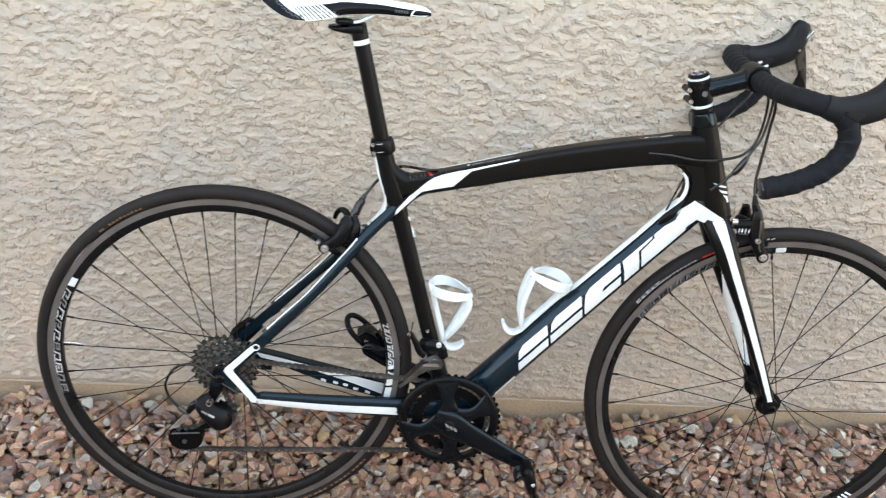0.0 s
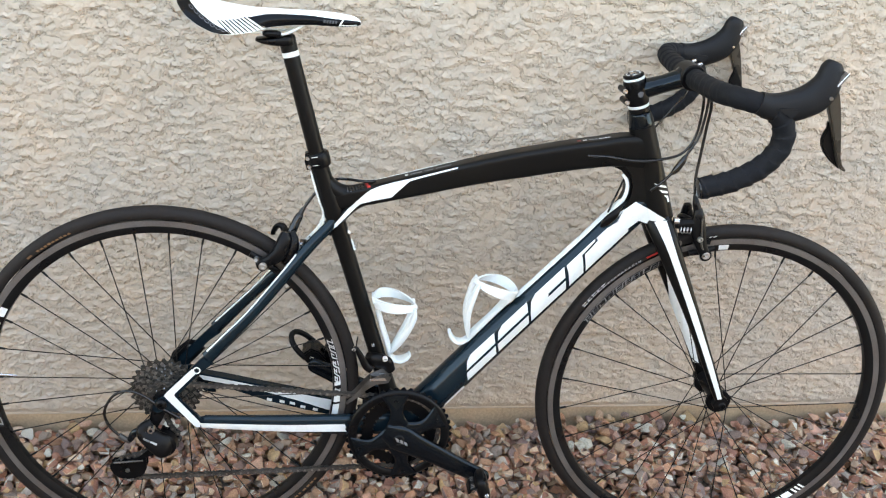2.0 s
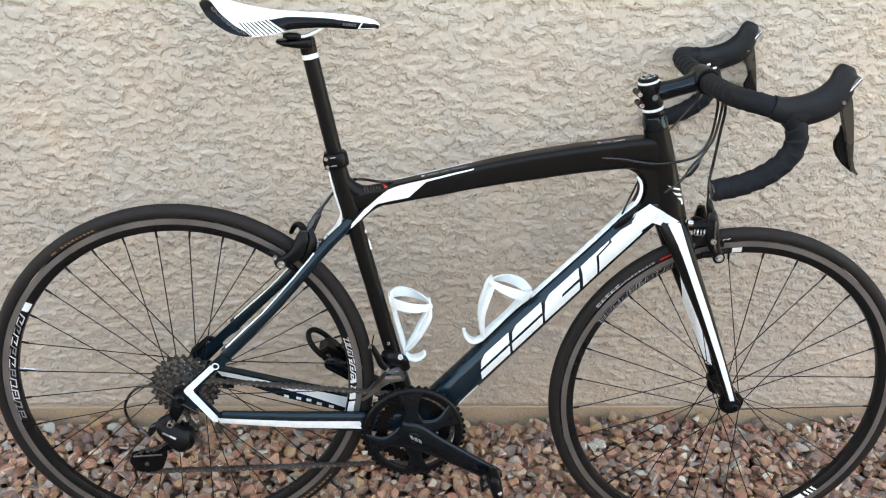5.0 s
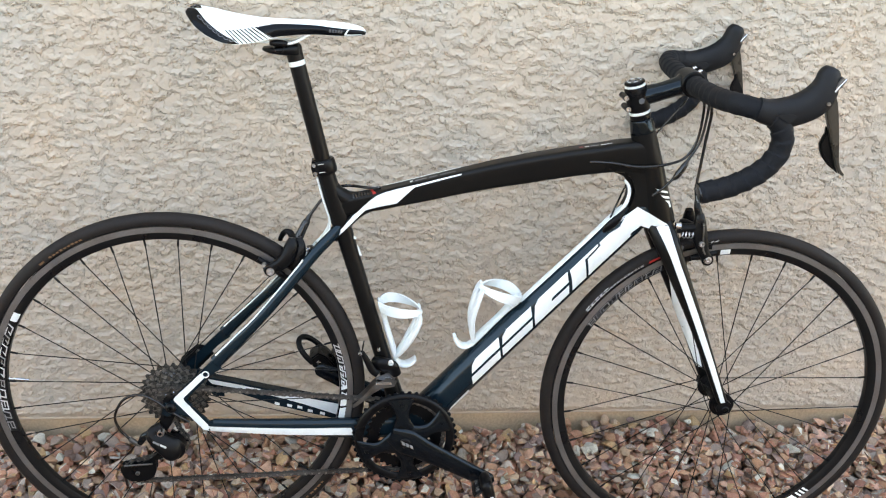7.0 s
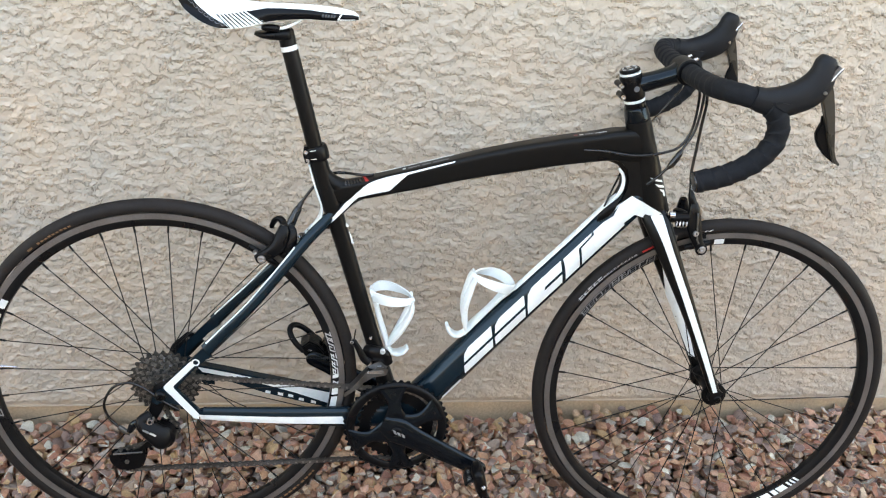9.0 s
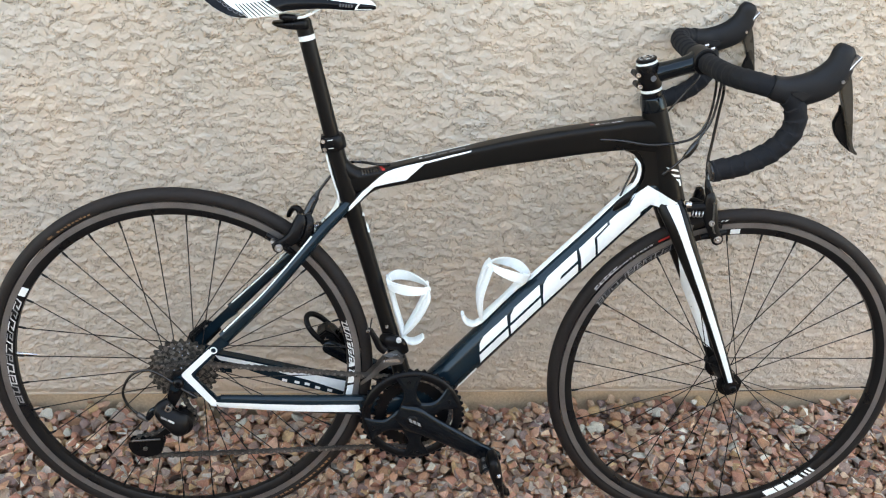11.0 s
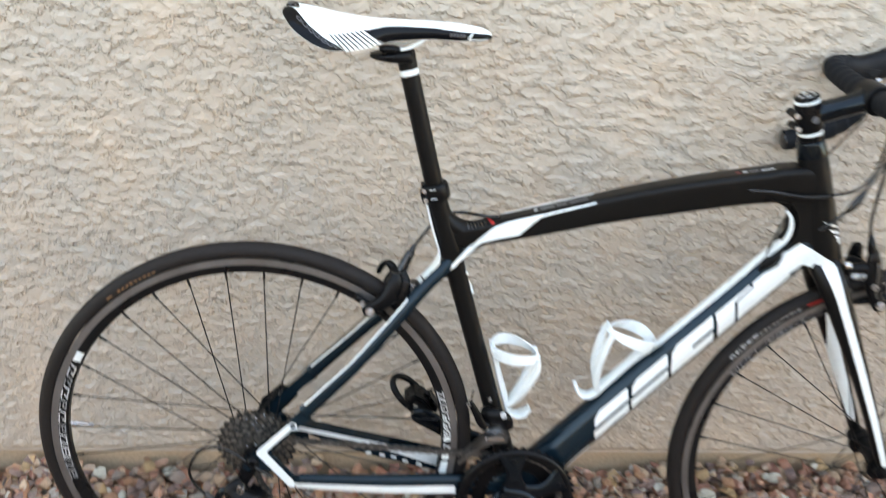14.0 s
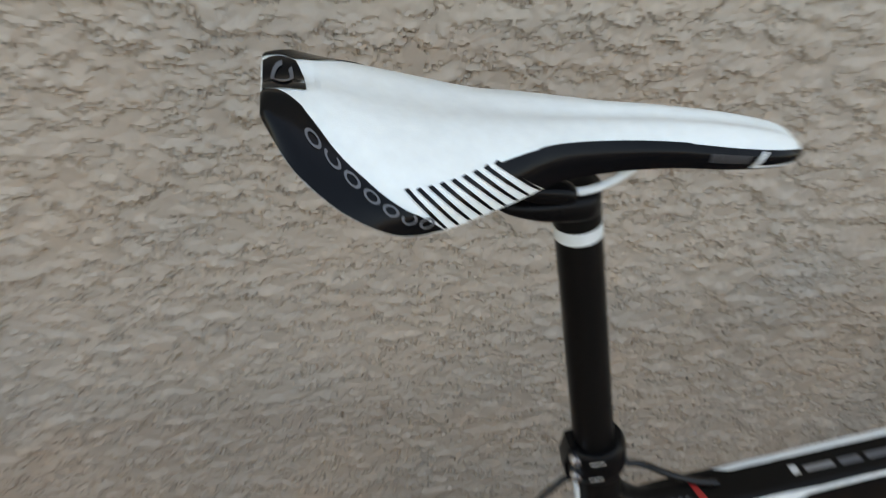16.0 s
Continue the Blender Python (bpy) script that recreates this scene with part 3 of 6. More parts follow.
slanted(0.056, 0.128, (0.066, 0.141))
slanted(0.134, 0.209, (0.144, 0.221))
slanted(0.215, 0.299, (0.268, 0.314))
paint("white_block", [(0.307, -0.0155), (0.322, 0.0040), (0.330, 0.0165), (0.384, 0.0165), (0.425, 0.0160), (0.445, 0.0120), (0.462, 0.0120), (0.456, -0.002), (0.446, -0.0155)], WHITE)
paint("dark_outline", [(0.4010, 0.0167), (0.3985, 0.0118), (0.3660, 0.0098), (0.3455, -0.0157), (0.3405, -0.0157), (0.3620, 0.0120), (0.3945, 0.0140), (0.3970, 0.0167)], GLOSS, lift=0.0005)
DT = smooth_rows(DOWN_TUBE, 10)
DT_S = [(r[0] - 0.4835) * 0.655 + (r[2] + 0.002) * 0.7555 for r in DT]


def dt_crown(s, w):
    """The upper face of the down tube: along it and to the right."""
    u0, v0, a, c = (float(np.interp(s, DT_S, DT[:, i])) for i in (0, 2, 3, 4))
    n = a * (1 - min(1, abs(w) / c) ** 2.0) ** 0.5 + 0.0007
    return V(u0 - 0.7555 * n, w, v0 + 0.655 * n)


part("white_edge_stripe", decal([(0.205, 0.000), (0.225, -0.008), (0.46, -0.008), (0.478, 0.000), (0.470, 0.0085), (0.40, 0.0095), (0.30, 0.0095), (0.23, 0.0095)], dt_crown, (0.012, 0.003)), WHITE, down_tube, "white stripe along the top edge")
part("pale_edge_line", decal([(0.428, 0.0200), (0.440, 0.0208), (0.458, 0.0204), (0.468, 0.0185), (0.455, 0.0183), (0.436, 0.0186)], dt_crown, (0.012, 0.002)), WHITE, down_tube)
paint("white_edge_stripe", [(-0.016, -0.0255), (0.040, -0.0245), (0.042, -0.0180), (-0.006, -0.0195)], WHITE)
part("cable_port", loft([(0.7375, 0.0235, 0.332, 0.0025, 0.002), (0.745, 0.0255, 0.3415, 0.0072, 0.0045), (0.757, 0.0265, 0.3555, 0.0078, 0.005), (0.766, 0.0235, 0.367, 0.004, 0.003), (0.776, 0.021, 0.378, 0.0016, 0.002)], 14), ALLOY, down_tube, "black rubber cable port")

white_neck = [(0.7743, 0.3619), (0.7936, 0.3778), (0.8210, 0.3645), (0.8480, 0.3507), (0.8545, 0.3375), (0.8357, 0.3325), (0.8170, 0.3400), (0.8025, 0.3440), (0.7757, 0.3224), (0.7660, 0.3440)]


def neck_side(u, v):
    return min((ht(u, v), dt(u, v), V(u, 0.0194, v)), key=lambda p: p.y) + V(0, 0.0005, 0)


part("white_neck_panel", decal(white_neck, neck_side, 0.004), WHITE, head_tube, "white painted panel wrapping the head tube")
for q in ([(0.818, 0.4135), (0.842, 0.4075), (0.8455, 0.4035), (0.826, 0.408)], [(0.829, 0.402), (0.8465, 0.398), (0.8495, 0.3935), (0.836, 0.3965)], [(0.839, 0.3925), (0.849, 0.390), (0.8535, 0.3795), (0.8495, 0.379), (0.8465, 0.386)]):
    part("white_emblem_bar", decal(q, ht, 0.005), WHITE, head_tube)
for q in ([(0.3085, 0.307), (0.3135, 0.3005), (0.3128, 0.297), (0.3085, 0.302)], [(0.314, 0.290), (0.3185, 0.283), (0.3235, 0.268), (0.3195, 0.270)]):
    part("white_emblem_bar", decal(q, st, 0.005), WHITE, seat_tube)
part("white_rear_edge", loft([(0.2455, 0.009, 0.408, 0.0016, 0.004), (0.2540, 0.010, 0.377, 0.0018, 0.0045), (0.2620, 0.010, 0.3526, 0.0016, 0.005), (0.2665, 0.006, 0.3377, 0.0020, 0.007), (0.2665, 0.002, 0.3215, 0.0022, 0.012), (0.2585, -0.002, 0.3005, 0.0020, 0.014), (0.2430, -0.003, 0.2810, 0.0018, 0.015), (0.2330, -0.003, 0.2700, 0.0016, 0.015), (0.2255, -0.002, 0.2620, 0.0010, 0.014)], 12, power=2.6), WHITE, seat_tube, "white stripe down the back of the tube")
for d in (0.0, 0.010):
    part("dark_lettering", loft([(0.2375 + d * 0.60, -0.013, 0.2795 + d * 0.66, 0.0006, 0.0012), (0.2410 + d * 0.60, 0.008, 0.2835 + d * 0.66, 0.0006, 0.0012)], 8), ALLOY, seat_tube)
end_fn = lambda u, v: V(u, 0.0641, v)
white_end = part("white_rear_end_stripe", decal([(0.0058, 0.0175), (0.0085, 0.0215), (0.053, 0.0685), (0.060, 0.0605), (0.0235, 0.0205), (0.0222, 0.0175), (0.0235, 0.0140), (0.063, -0.035), (0.064, -0.0462), (0.055, -0.045), (0.0085, 0.0105), (0.0058, 0.0140)], end_fn, 0.02), WHITE, bike, "white angled stripe on the rear dropout")
part("white_stripe", decal([(0.060, -0.0362), (0.18, -0.0435), (0.313, -0.0525), (0.3165, -0.060), (0.314, -0.062), (0.3175, -0.0685), (0.18, -0.0575), (0.062, -0.0475)], on_tube(CHAIN_STAY, 3.2, lift=0.0012), 0.008), WHITE, bike)
part("white_ring_mark", turned([(0.0640, 0.0066), (0.0646, 0.0066), (0.0646, 0.0044), (0.0640, 0.0044), (0.0640, 0.0066)], 20, (0.061, 0.0660)), WHITE, white_end)
# the far stay's inner face is broad and painted
far_stay = part("chain_stay", plate([(0.040, 0.004), (0.094, -0.0065), (0.16, -0.0212), (0.30, -0.051), (0.33, -0.058), (0.325, -0.090), (0.284, -0.0835), (0.245, -0.0745), (0.175, -0.0560), (0.13, -0.040), (0.083, -0.0228), (0.052, -0.012)], -0.060, -0.0365, 0.003), GLOSS, bike)
part("white_panel", decal([(0.047, 0.001), (0.094, -0.0085), (0.14, -0.0185), (0.2898, -0.0500), (0.2879, -0.0733), (0.2218, -0.0500), (0.1474, -0.0280), (0.0561, -0.0095)], lambda u, v: V(u, -0.0360, v), 0.05), WHITE, far_stay, "white painted panel")
for u, v in ((0.1695, -0.0450), (0.1925, -0.0490), (0.2115, -0.0525), (0.2310, -0.0600), (0.2540, -0.0655)):
    part("white_lettering", decal([(u + 0.001, v - 0.001), (u + 0.010, v - 0.0033), (u + 0.0095, v - 0.0088), (u, v - 0.0065)], lambda p, q: V(p, -0.0357, q), 0.05), WHITE, far_stay)

# ---- wheels ----


def wheel(name, centre, m, spokes, cassette):
    """The rim is the wheel; its tyre, hub, spokes and valve are parts of it."""
    w = new(name)
    w.parent = bike
    w.matrix_basis = m @ Matrix.Translation(V(centre[0], 0, centre[1]))
    part("rim", turned([(0.0085, 0.3125), (0.0108, 0.3140), (0.0118, 0.3155), (0.0116, 0.3155), (0.0112, 0.3045), (0.0095, 0.2965), (0.0060, 0.2912), (0.0, 0.2900), (-0.0060, 0.2912), (-0.0095, 0.2965),
                        (-0.0112, 0.3045), (-0.0116, 0.3155), (-0.0108, 0.3140), (-0.0085, 0.3125), (0.0085, 0.3125)], 160), RIM, w, "black box-section rim")
    for s in (1, -1):
        part("brake_track", turned([(s * 0.01185, 0.3152), (s * 0.01215, 0.3152), (s * 0.0116, 0.3050), (s * 0.0113, 0.3050), (s * 0.01185, 0.3152)], 160), TRACK, w, "worn grey brake track")
    prof = []
    for i in range(17):
        a = radians(-128 + 256 * i / 16)
        prof.append((0.0127 * math.sin(a), 0.3245 + 0.0125 * math.cos(a)))
    tyre = part("tyre", turned(prof + [prof[0]], 180), RUBBER, bike, "black slick tyre", at=w.matrix_basis.copy())
    # hub
    fl = 0.019 if not cassette else 0.023
    wf = (-0.035, 0.035) if not cassette else (-0.036, 0.018)
    part("hub", turned([(wf[0] - 0.010, 0.008), (wf[0] - 0.008, 0.013), (wf[0] - 0.004, 0.014), (wf[0] - 0.0025, fl + 0.004), (wf[0] + 0.0025, fl + 0.004), (wf[0] + 0.006, 0.0135), (0, 0.0115), (wf[1] - 0.006, 0.0135),
                              (wf[1] - 0.0025, fl + 0.004), (wf[1] + 0.0025, fl + 0.004), (wf[1] + 0.004, 0.014), (wf[1] + 0.008, 0.013), (wf[1] + 0.010, 0.008)], 28), ALLOY, w, "black alloy hub")
    # crossed spokes, each with its nipple
    meshes = {}
    for s in (0, 1):
        for turn in (-1, 1):
            ang = turn * radians(64 if cassette else 58)
            bmx = rod((fl * math.cos(ang), wf[s] + turn * 0.0022, fl * math.sin(ang)), (0.278, (wf[s] * 0.04), 0.0), 0.00095, 6)
            rod((0.278, wf[s] * 0.04, 0), (0.2925, wf[s] * 0.02, 0), 0.0019, 8, bm=bmx)
            meshes[s, turn] = to_mesh("spoke", bmx, SPOKE)
    for i in range(spokes):
        s, turn = i % 2, (1, -1)[(i // 2) % 2]
        part("spoke", meshes[s, turn], None, w, at=Matrix.Rotation(-(math.tau * i / spokes + radians(9.1 if not cassette else 8.6)), 4, 'Y'))
    return w, tyre


rear, rear_tyre = wheel("rear_wheel", (0, 0), Matrix(), 32, True)
front, front_tyre = wheel("front_wheel", FRONT, STEER, 28, False)


def rim_fn(a, r):
    """Rim or tyre surface by angle in degrees and radius."""
    if r < 0.3155:
        w = float(np.interp(r, [0.2912, 0.2965, 0.3045, 0.3155], [0.0060, 0.0095, 0.0112, 0.0116])) + 0.0007
    else:
        w = math.sqrt(max(0, 0.0126 ** 2 - (min(r, 0.3369) - 0.3245) ** 2)) + 0.0007
    return V(r * math.cos(radians(a)), w, r * math.sin(radians(a)))


def arc(name, a0, a1, r0, r1, mt, parent, skew=0.0):
    return part(name, decal([(a0, r0), (a1, r0), (a1 + skew, r1), (a0 + skew, r1)], rim_fn, (1.5, 0.004)), mt, parent)


arc("white_sticker", 149.8, 153.2, 0.2935, 0.3045, WHITE, rear)
random.seed(4)


worn = random.Random(5)


def outlined(a, wd, parent, mt, lean=-1.0):
    """One outlined slanted shape of the rim's worn lettering."""
    if worn.random() < 0.4:
        arc("rim_lettering", a + 0.3, a + wd * worn.uniform(0.5, 0.9), 0.2984, 0.2998, mt, parent)
    lean *= worn.uniform(0.5, 1.5)
    for q in ((a, a + wd, 0.2942, 0.2958, 0.0), (a + 0.2, a + wd, 0.3026, 0.3042, 0.0), (a, a + 0.5, 0.2942, 0.3042, lean), (a + wd - 0.5, a + wd, 0.2942, 0.3000 if random.random() < 0.5 else 0.3042, lean)):
        arc("rim_lettering", q[0], q[1], q[2], q[3], mt, parent, q[4])


a = 155.5
for wd in (3.2, 2.6, 3.6, 3.0, 3.4, 2.8, 3.2, 3.6, 2.6, 3.0):
    outlined(a, wd, rear, PALE if wd > 3.1 else GREY)
    a += wd + 1.0
for a0, a1 in ((-10.5, -6.2), (-5.4, -2.4), (1.2, 2.6)):
    arc("rim_lettering", a0, a1, 0.2935, 0.3044, WHITE, rear, 0.9)
for a0 in (-1.6, 3.2, 6.2, 9.2, 12.4, 15.2, 17.6):
    outlined(a0, 2.1, rear, WHITE if a0 < 12 else PALE)
arc("tyre_lettering", 129.6, 131.4, 0.3200, 0.3235, ORANGE, rear_tyre)
for i in range(9):
    a = 127.6 - i * 1.35
    arc("tyre_lettering", a - 0.9, a, 0.3200, 0.3228 if i % 3 else 0.3236, ORANGE, rear_tyre, 0.2)
for i in range(17):
    a = -68 + i * 1.9 + (1.0 if i > 7 else 0)
    arc("tyre_lettering", a, a + (1.35 if i % 4 else 0.9), 0.3220, 0.3252, ORANGE, rear_tyre, 0.3)
arc("white_sticker", 95.2, 98.6, 0.2935, 0.304, WHITE, front)
a = 151.5
for wd in (3.0, 2.6, 3.4, 2.8, 3.2, 3.0, 2.6, 3.2, 2.4):
    outlined(a - wd, wd, front, GREY if wd > 2.9 else DIM)
    a -= wd + 0.7
for a0, a1 in ((-64.0, -59.5), (-59.0, -55.6), (-54.6, -52.8), (-52.2, -48.8), (-47.6, -46.8), (-46.0, -45.2), (-44.4, -43.6)):
    arc("rim_lettering", a0, a1, 0.2935, 0.3045, WHITE, front, 0.9)
a = 147.5
for i, wd in enumerate((1.8, 1.8, 1.7, 1.8, 1.7, 1.1, 0.9, 1.1, 0.9, 1.1, 0.9, 1.1, 0.9, 0.5, 1.1)):
    tall = 0.0055 if i < 5 else 0.0030
    arc("tyre_lettering", a - wd, a, 0.3200, 0.3200 + tall * 0.3, PALE, front_tyre, -0.2)
    arc("tyre_lettering", a - wd * 0.4, a, 0.3200, 0.3200 + tall, PALE if i % 2 else GREY, front_tyre, -0.5)
    arc("tyre_lettering", a - wd, a, 0.3200 + tall * 0.75, 0.3200 + tall, GREY if i % 2 else PALE, front_tyre, -0.2)
    a -= wd + 0.35
arc("tyre_band", 117.2, 122.2, 0.3190, 0.3232, RED, front_tyre)
for a0 in (99.9, 101.4):
    arc("tyre_lettering", a0, a0 + 0.9, 0.3205, 0.3235, PALE, front_tyre, -0.8)
va = radians(176.5)
part("valve", rod((0.292 * math.cos(va), 0, 0.292 * math.sin(va)), (0.262 * math.cos(va), 0, 0.262 * math.sin(va)), 0.0026, 10, bm=rod((0.262 * math.cos(va), 0, 0.262 * math.sin(va)), (0.255 * math.cos(va), 0, 0.255 * math.sin(va)), 0.0015, 8)), STEEL, rear, "thin steel valve stem")

# quick releases
for wh, end in ((rear, 0.071), (front, 0.058)):
    part("quick_release_nut", turned([(end - 0.012, 0.005), (end - 0.012, 0.0095), (end - 0.003, 0.0092), (end, 0.006), (end, 0.003), (end - 0.003, 0.0025)], 16), ALLOY, wh)
    part("axle", rod((0, -end, 0), (0, end - 0.006, 0), 0.0045), STEEL, wh)

# cassette: eleven toothed sprockets
TEETH = (11, 12, 13, 14, 15, 17, 19, 21, 23, 25, 28)


def toothed(teeth, r, w0, w1, inner_r, depth=0.0035, bm=None):
    outer = []
    n = teeth * 4
    for i in range(n):
        a = math.tau * i / n
        rr = r + (depth * 0.5 if i % 4 in (0, 1) else -depth * 0.5)
        outer.append((rr * math.cos(a), rr * math.sin(a)))
    bm = bm or bmesh.new()
    rings = []
    for w in (w0, w1):
        rings.append(([bm.verts.new(V(x, w, z)) for x, z in outer], [bm.verts.new(V(x * inner_r / r, w, z * inner_r / r)) for x, z in outer]))
    (o0, i0), (o1, i1) = rings
    for j in range(n):
        k = (j + 1) % n
        bm.faces.new((o0[j], o0[k], o1[k], o1[j]))
        bm.faces.new((i0[k], i0[j], i1[j], i1[k]))
        bm.faces.new((o1[j], o1[k], i1[k], i1[j]))
        bm.faces.new((o0[k], o0[j], i0[j], i0[k]))
    return bm


for i, n in enumerate(TEETH[::-1]):
    w = 0.0165 + i * 0.00305
    r = 0.0127 / (2 * math.sin(math.pi / n)) + 0.003
    part("sprocket", toothed(n, r, w, w + 0.0015, max(0.015, r - 0.0085), 0.0052), SPROCKET if i % 2 else DARKSPROCKET, rear, "oily steel sprocket" if i == 0 else "", at=Matrix.Rotation(radians(37.0 * i), 4, 'Y'))
    studs = bmesh.new()
    for k in range(n // 2):
        a = math.tau * (2 * k + (k * 7 + i) % 3 * 0.4) / n
        q = r - 0.0042 - 0.0012 * ((k * 5 + i) % 3)
        rod((q * math.cos(a), w + 0.0012, q * math.sin(a)), ((q + 0.0006) * math.cos(a), w + 0.0021, (q + 0.0006) * math.sin(a)), 0.00085, 6, bm=studs)
    part("shift_pins", studs, STEEL, rear, at=Matrix.Rotation(radians(37.0 * i), 4, 'Y'))
part("freehub_body", turned([(0.014, 0.0165), (0.050, 0.0165), (0.052, 0.012)], 24), ALLOY, rear)
part("spoke_guard", turned([(0.0135, 0.044), (0.0142, 0.050), (0.0150, 0.044), (0.0135, 0.044)], 40), ALLOY, rear)

# ---- drivetrain ----
crankset = new("crankset")
crankset.parent = bike
crankset.matrix_basis = Matrix.Translation(V(BB[0], 0, BB[1]))
part("chainring", toothed(46, 0.0940, 0.0435, 0.0465, 0.080, 0.004), GLOSSALLOY, crankset, "black toothed outer chainring")
part("chainring_face", turned([(0.0462, 0.0912), (0.0480, 0.0902), (0.0500, 0.0870), (0.0506, 0.0825), (0.0496, 0.0775), (0.0478, 0.0755), (0.0455, 0.0755), (0.0462, 0.0912)], 90), ALLOY, crankset)
# thin grey line just inside the outer ring's face
part("ring_edge_line", turned([(0.0436, 0.0782), (0.0442, 0.0780), (0.0442, 0.0768), (0.0434, 0.0768), (0.0436, 0.0782)], 90), DIM, crankset, "thin grey line round the inner edge of the outer ring")
part("chainring", toothed(34, 0.069, 0.0355, 0.0385, 0.0470, 0.004), ALLOY, crankset, "smaller inner chainring")
for a in (97, 28, -82, 200):
    ca, sa = math.cos(radians(a)), math.sin(radians(a))
    part("spider_arm", loft([(0.010 * ca, 0.052, 0.010 * sa, 0.028, 0.006), (0.032 * ca, 0.0535, 0.032 * sa, 0.0180, 0.0060), (0.048 * ca, 0.0530, 0.048 * sa, 0.0125, 0.0060), (0.062 * ca, 0.0520, 0.062 * sa, 0.0150, 0.0052), (0.075 * ca, 0.0505, 0.075 * sa, 0.021, 0.0040), (0.083 * ca, 0.0495, 0.083 * sa, 0.026, 0.0030)], 20, power=2.2), GLOSSALLOY, crankset)
    part("chainring_bolt", bolt((0.0725 * ca, 0.0725 * sa), 0.050, 0.0555, 0.0046), ALLOY, crankset)
CA = math.atan2(-0.1429 - BB[1], 0.5588 - BB[0])
for s in (1, -1):
    ca, sa = s * math.cos(CA), s * math.sin(CA)
    L = 0.169
    arm = part("crank_arm", loft([(-0.030 * ca, s * 0.055, -0.030 * sa, 0.016, 0.006), (0.0, s * 0.0565, 0.0, 0.0265, 0.009), (0.035 * ca, s * 0.0585, 0.035 * sa, 0.0225, 0.0085), (0.09 * ca, s * 0.062, 0.09 * sa, 0.0185, 0.0075),
                                  (0.14 * ca, s * 0.066, 0.14 * sa, 0.0160, 0.0070), (L * ca, s * 0.067, L * sa, 0.0148, 0.0068), ((L + 0.010) * ca, s * 0.067, (L + 0.010) * sa, 0.0125, 0.0062), ((L + 0.016) * ca, s * 0.067, (L + 0.016) * sa, 0.006, 0.004)], 20, power=2.8), GLOSSALLOY, bike, "black hollow alloy crank arm", at=crankset.matrix_basis.copy())
    part("crank_cap", bolt((0, 0), s * 0.060, s * 0.0672, 0.010), ALLOY, arm)
    part("pedal_axle_hole", bolt((L * ca, L * sa), s * 0.070, s * 0.0752, 0.0065), STEEL, arm)
    if s > 0:
        for i in range(3):
            q = -0.007 + i * 0.0085
            part("white_lettering", decal([(q * ca + 0.003 * sa, q * sa + 0.004), ((q + 0.0065) * ca + 0.003 * sa, (q + 0.0065) * sa + 0.004), ((q + 0.0065) * ca + 0.001, (q + 0.0065) * sa - 0.0035), (q * ca + 0.001, q * sa - 0.0035)], lambda u, v: V(u, 0.0682, v), 0.02), GREY, arm)


def pedal(c, tail, w0, w1):
    """A clipless pedal: a platform with a hooked nose, a sprung tail and an open loop, along the direction tail."""
    d = Vector(tail).normalized()
    P = lambda x, y: (c[0] + d.x * x - d.y * y, c[1] + d.y * x + d.x * y)
    ob = new("pedal")
    ob.parent = bike
    ob.matrix_basis = crankset.matrix_basis.copy()
    lo, hi = min(w0, w1), max(w0, w1)
    sgn = 1 if w1 > w0 else -1
    part("pedal_body", plate([P(-0.017, -0.010), P(-0.012, -0.016), P(0.012, -0.018), P(0.028, -0.012), P(0.030, 0.009), P(0.014, 0.015), P(-0.010, 0.014), P(-0.017, 0.006)], lo + 0.008, hi - 0.006, 0.003), ALLOY, ob, "black resin pedal body")
    part("pedal_spindle", rod((c[0], w0 - sgn * 0.014, c[1]), (c[0], w1 - sgn * 0.004, c[1]), 0.0075, 14), STEEL, ob)
    loop = []
    for i in range(13):
        a = math.pi * i / 12
        x, y = P(0.020 + 0.046 * math.sin(a) ** 0.8, 0.010 * math.cos(a))
        loop.append((x, (lo + hi) / 2 + 0.021 * math.cos(a), y))
    part("binding_loop", wire(loop, 0.0055, 10, 3), ALLOY, ob)
    part("binding_hook", plate([P(-0.027, -0.012), P(-0.022, -0.022), P(0.004, -0.026), P(-0.002, -0.012), P(-0.014, -0.006)], lo + 0.016, hi - 0.016, 0.002), ALLOY, ob)
    part("spring_bolt", bolt(P(0.012, 0), hi - 0.008, hi - 0.001, 0.005), STEEL, ob)
    return ob


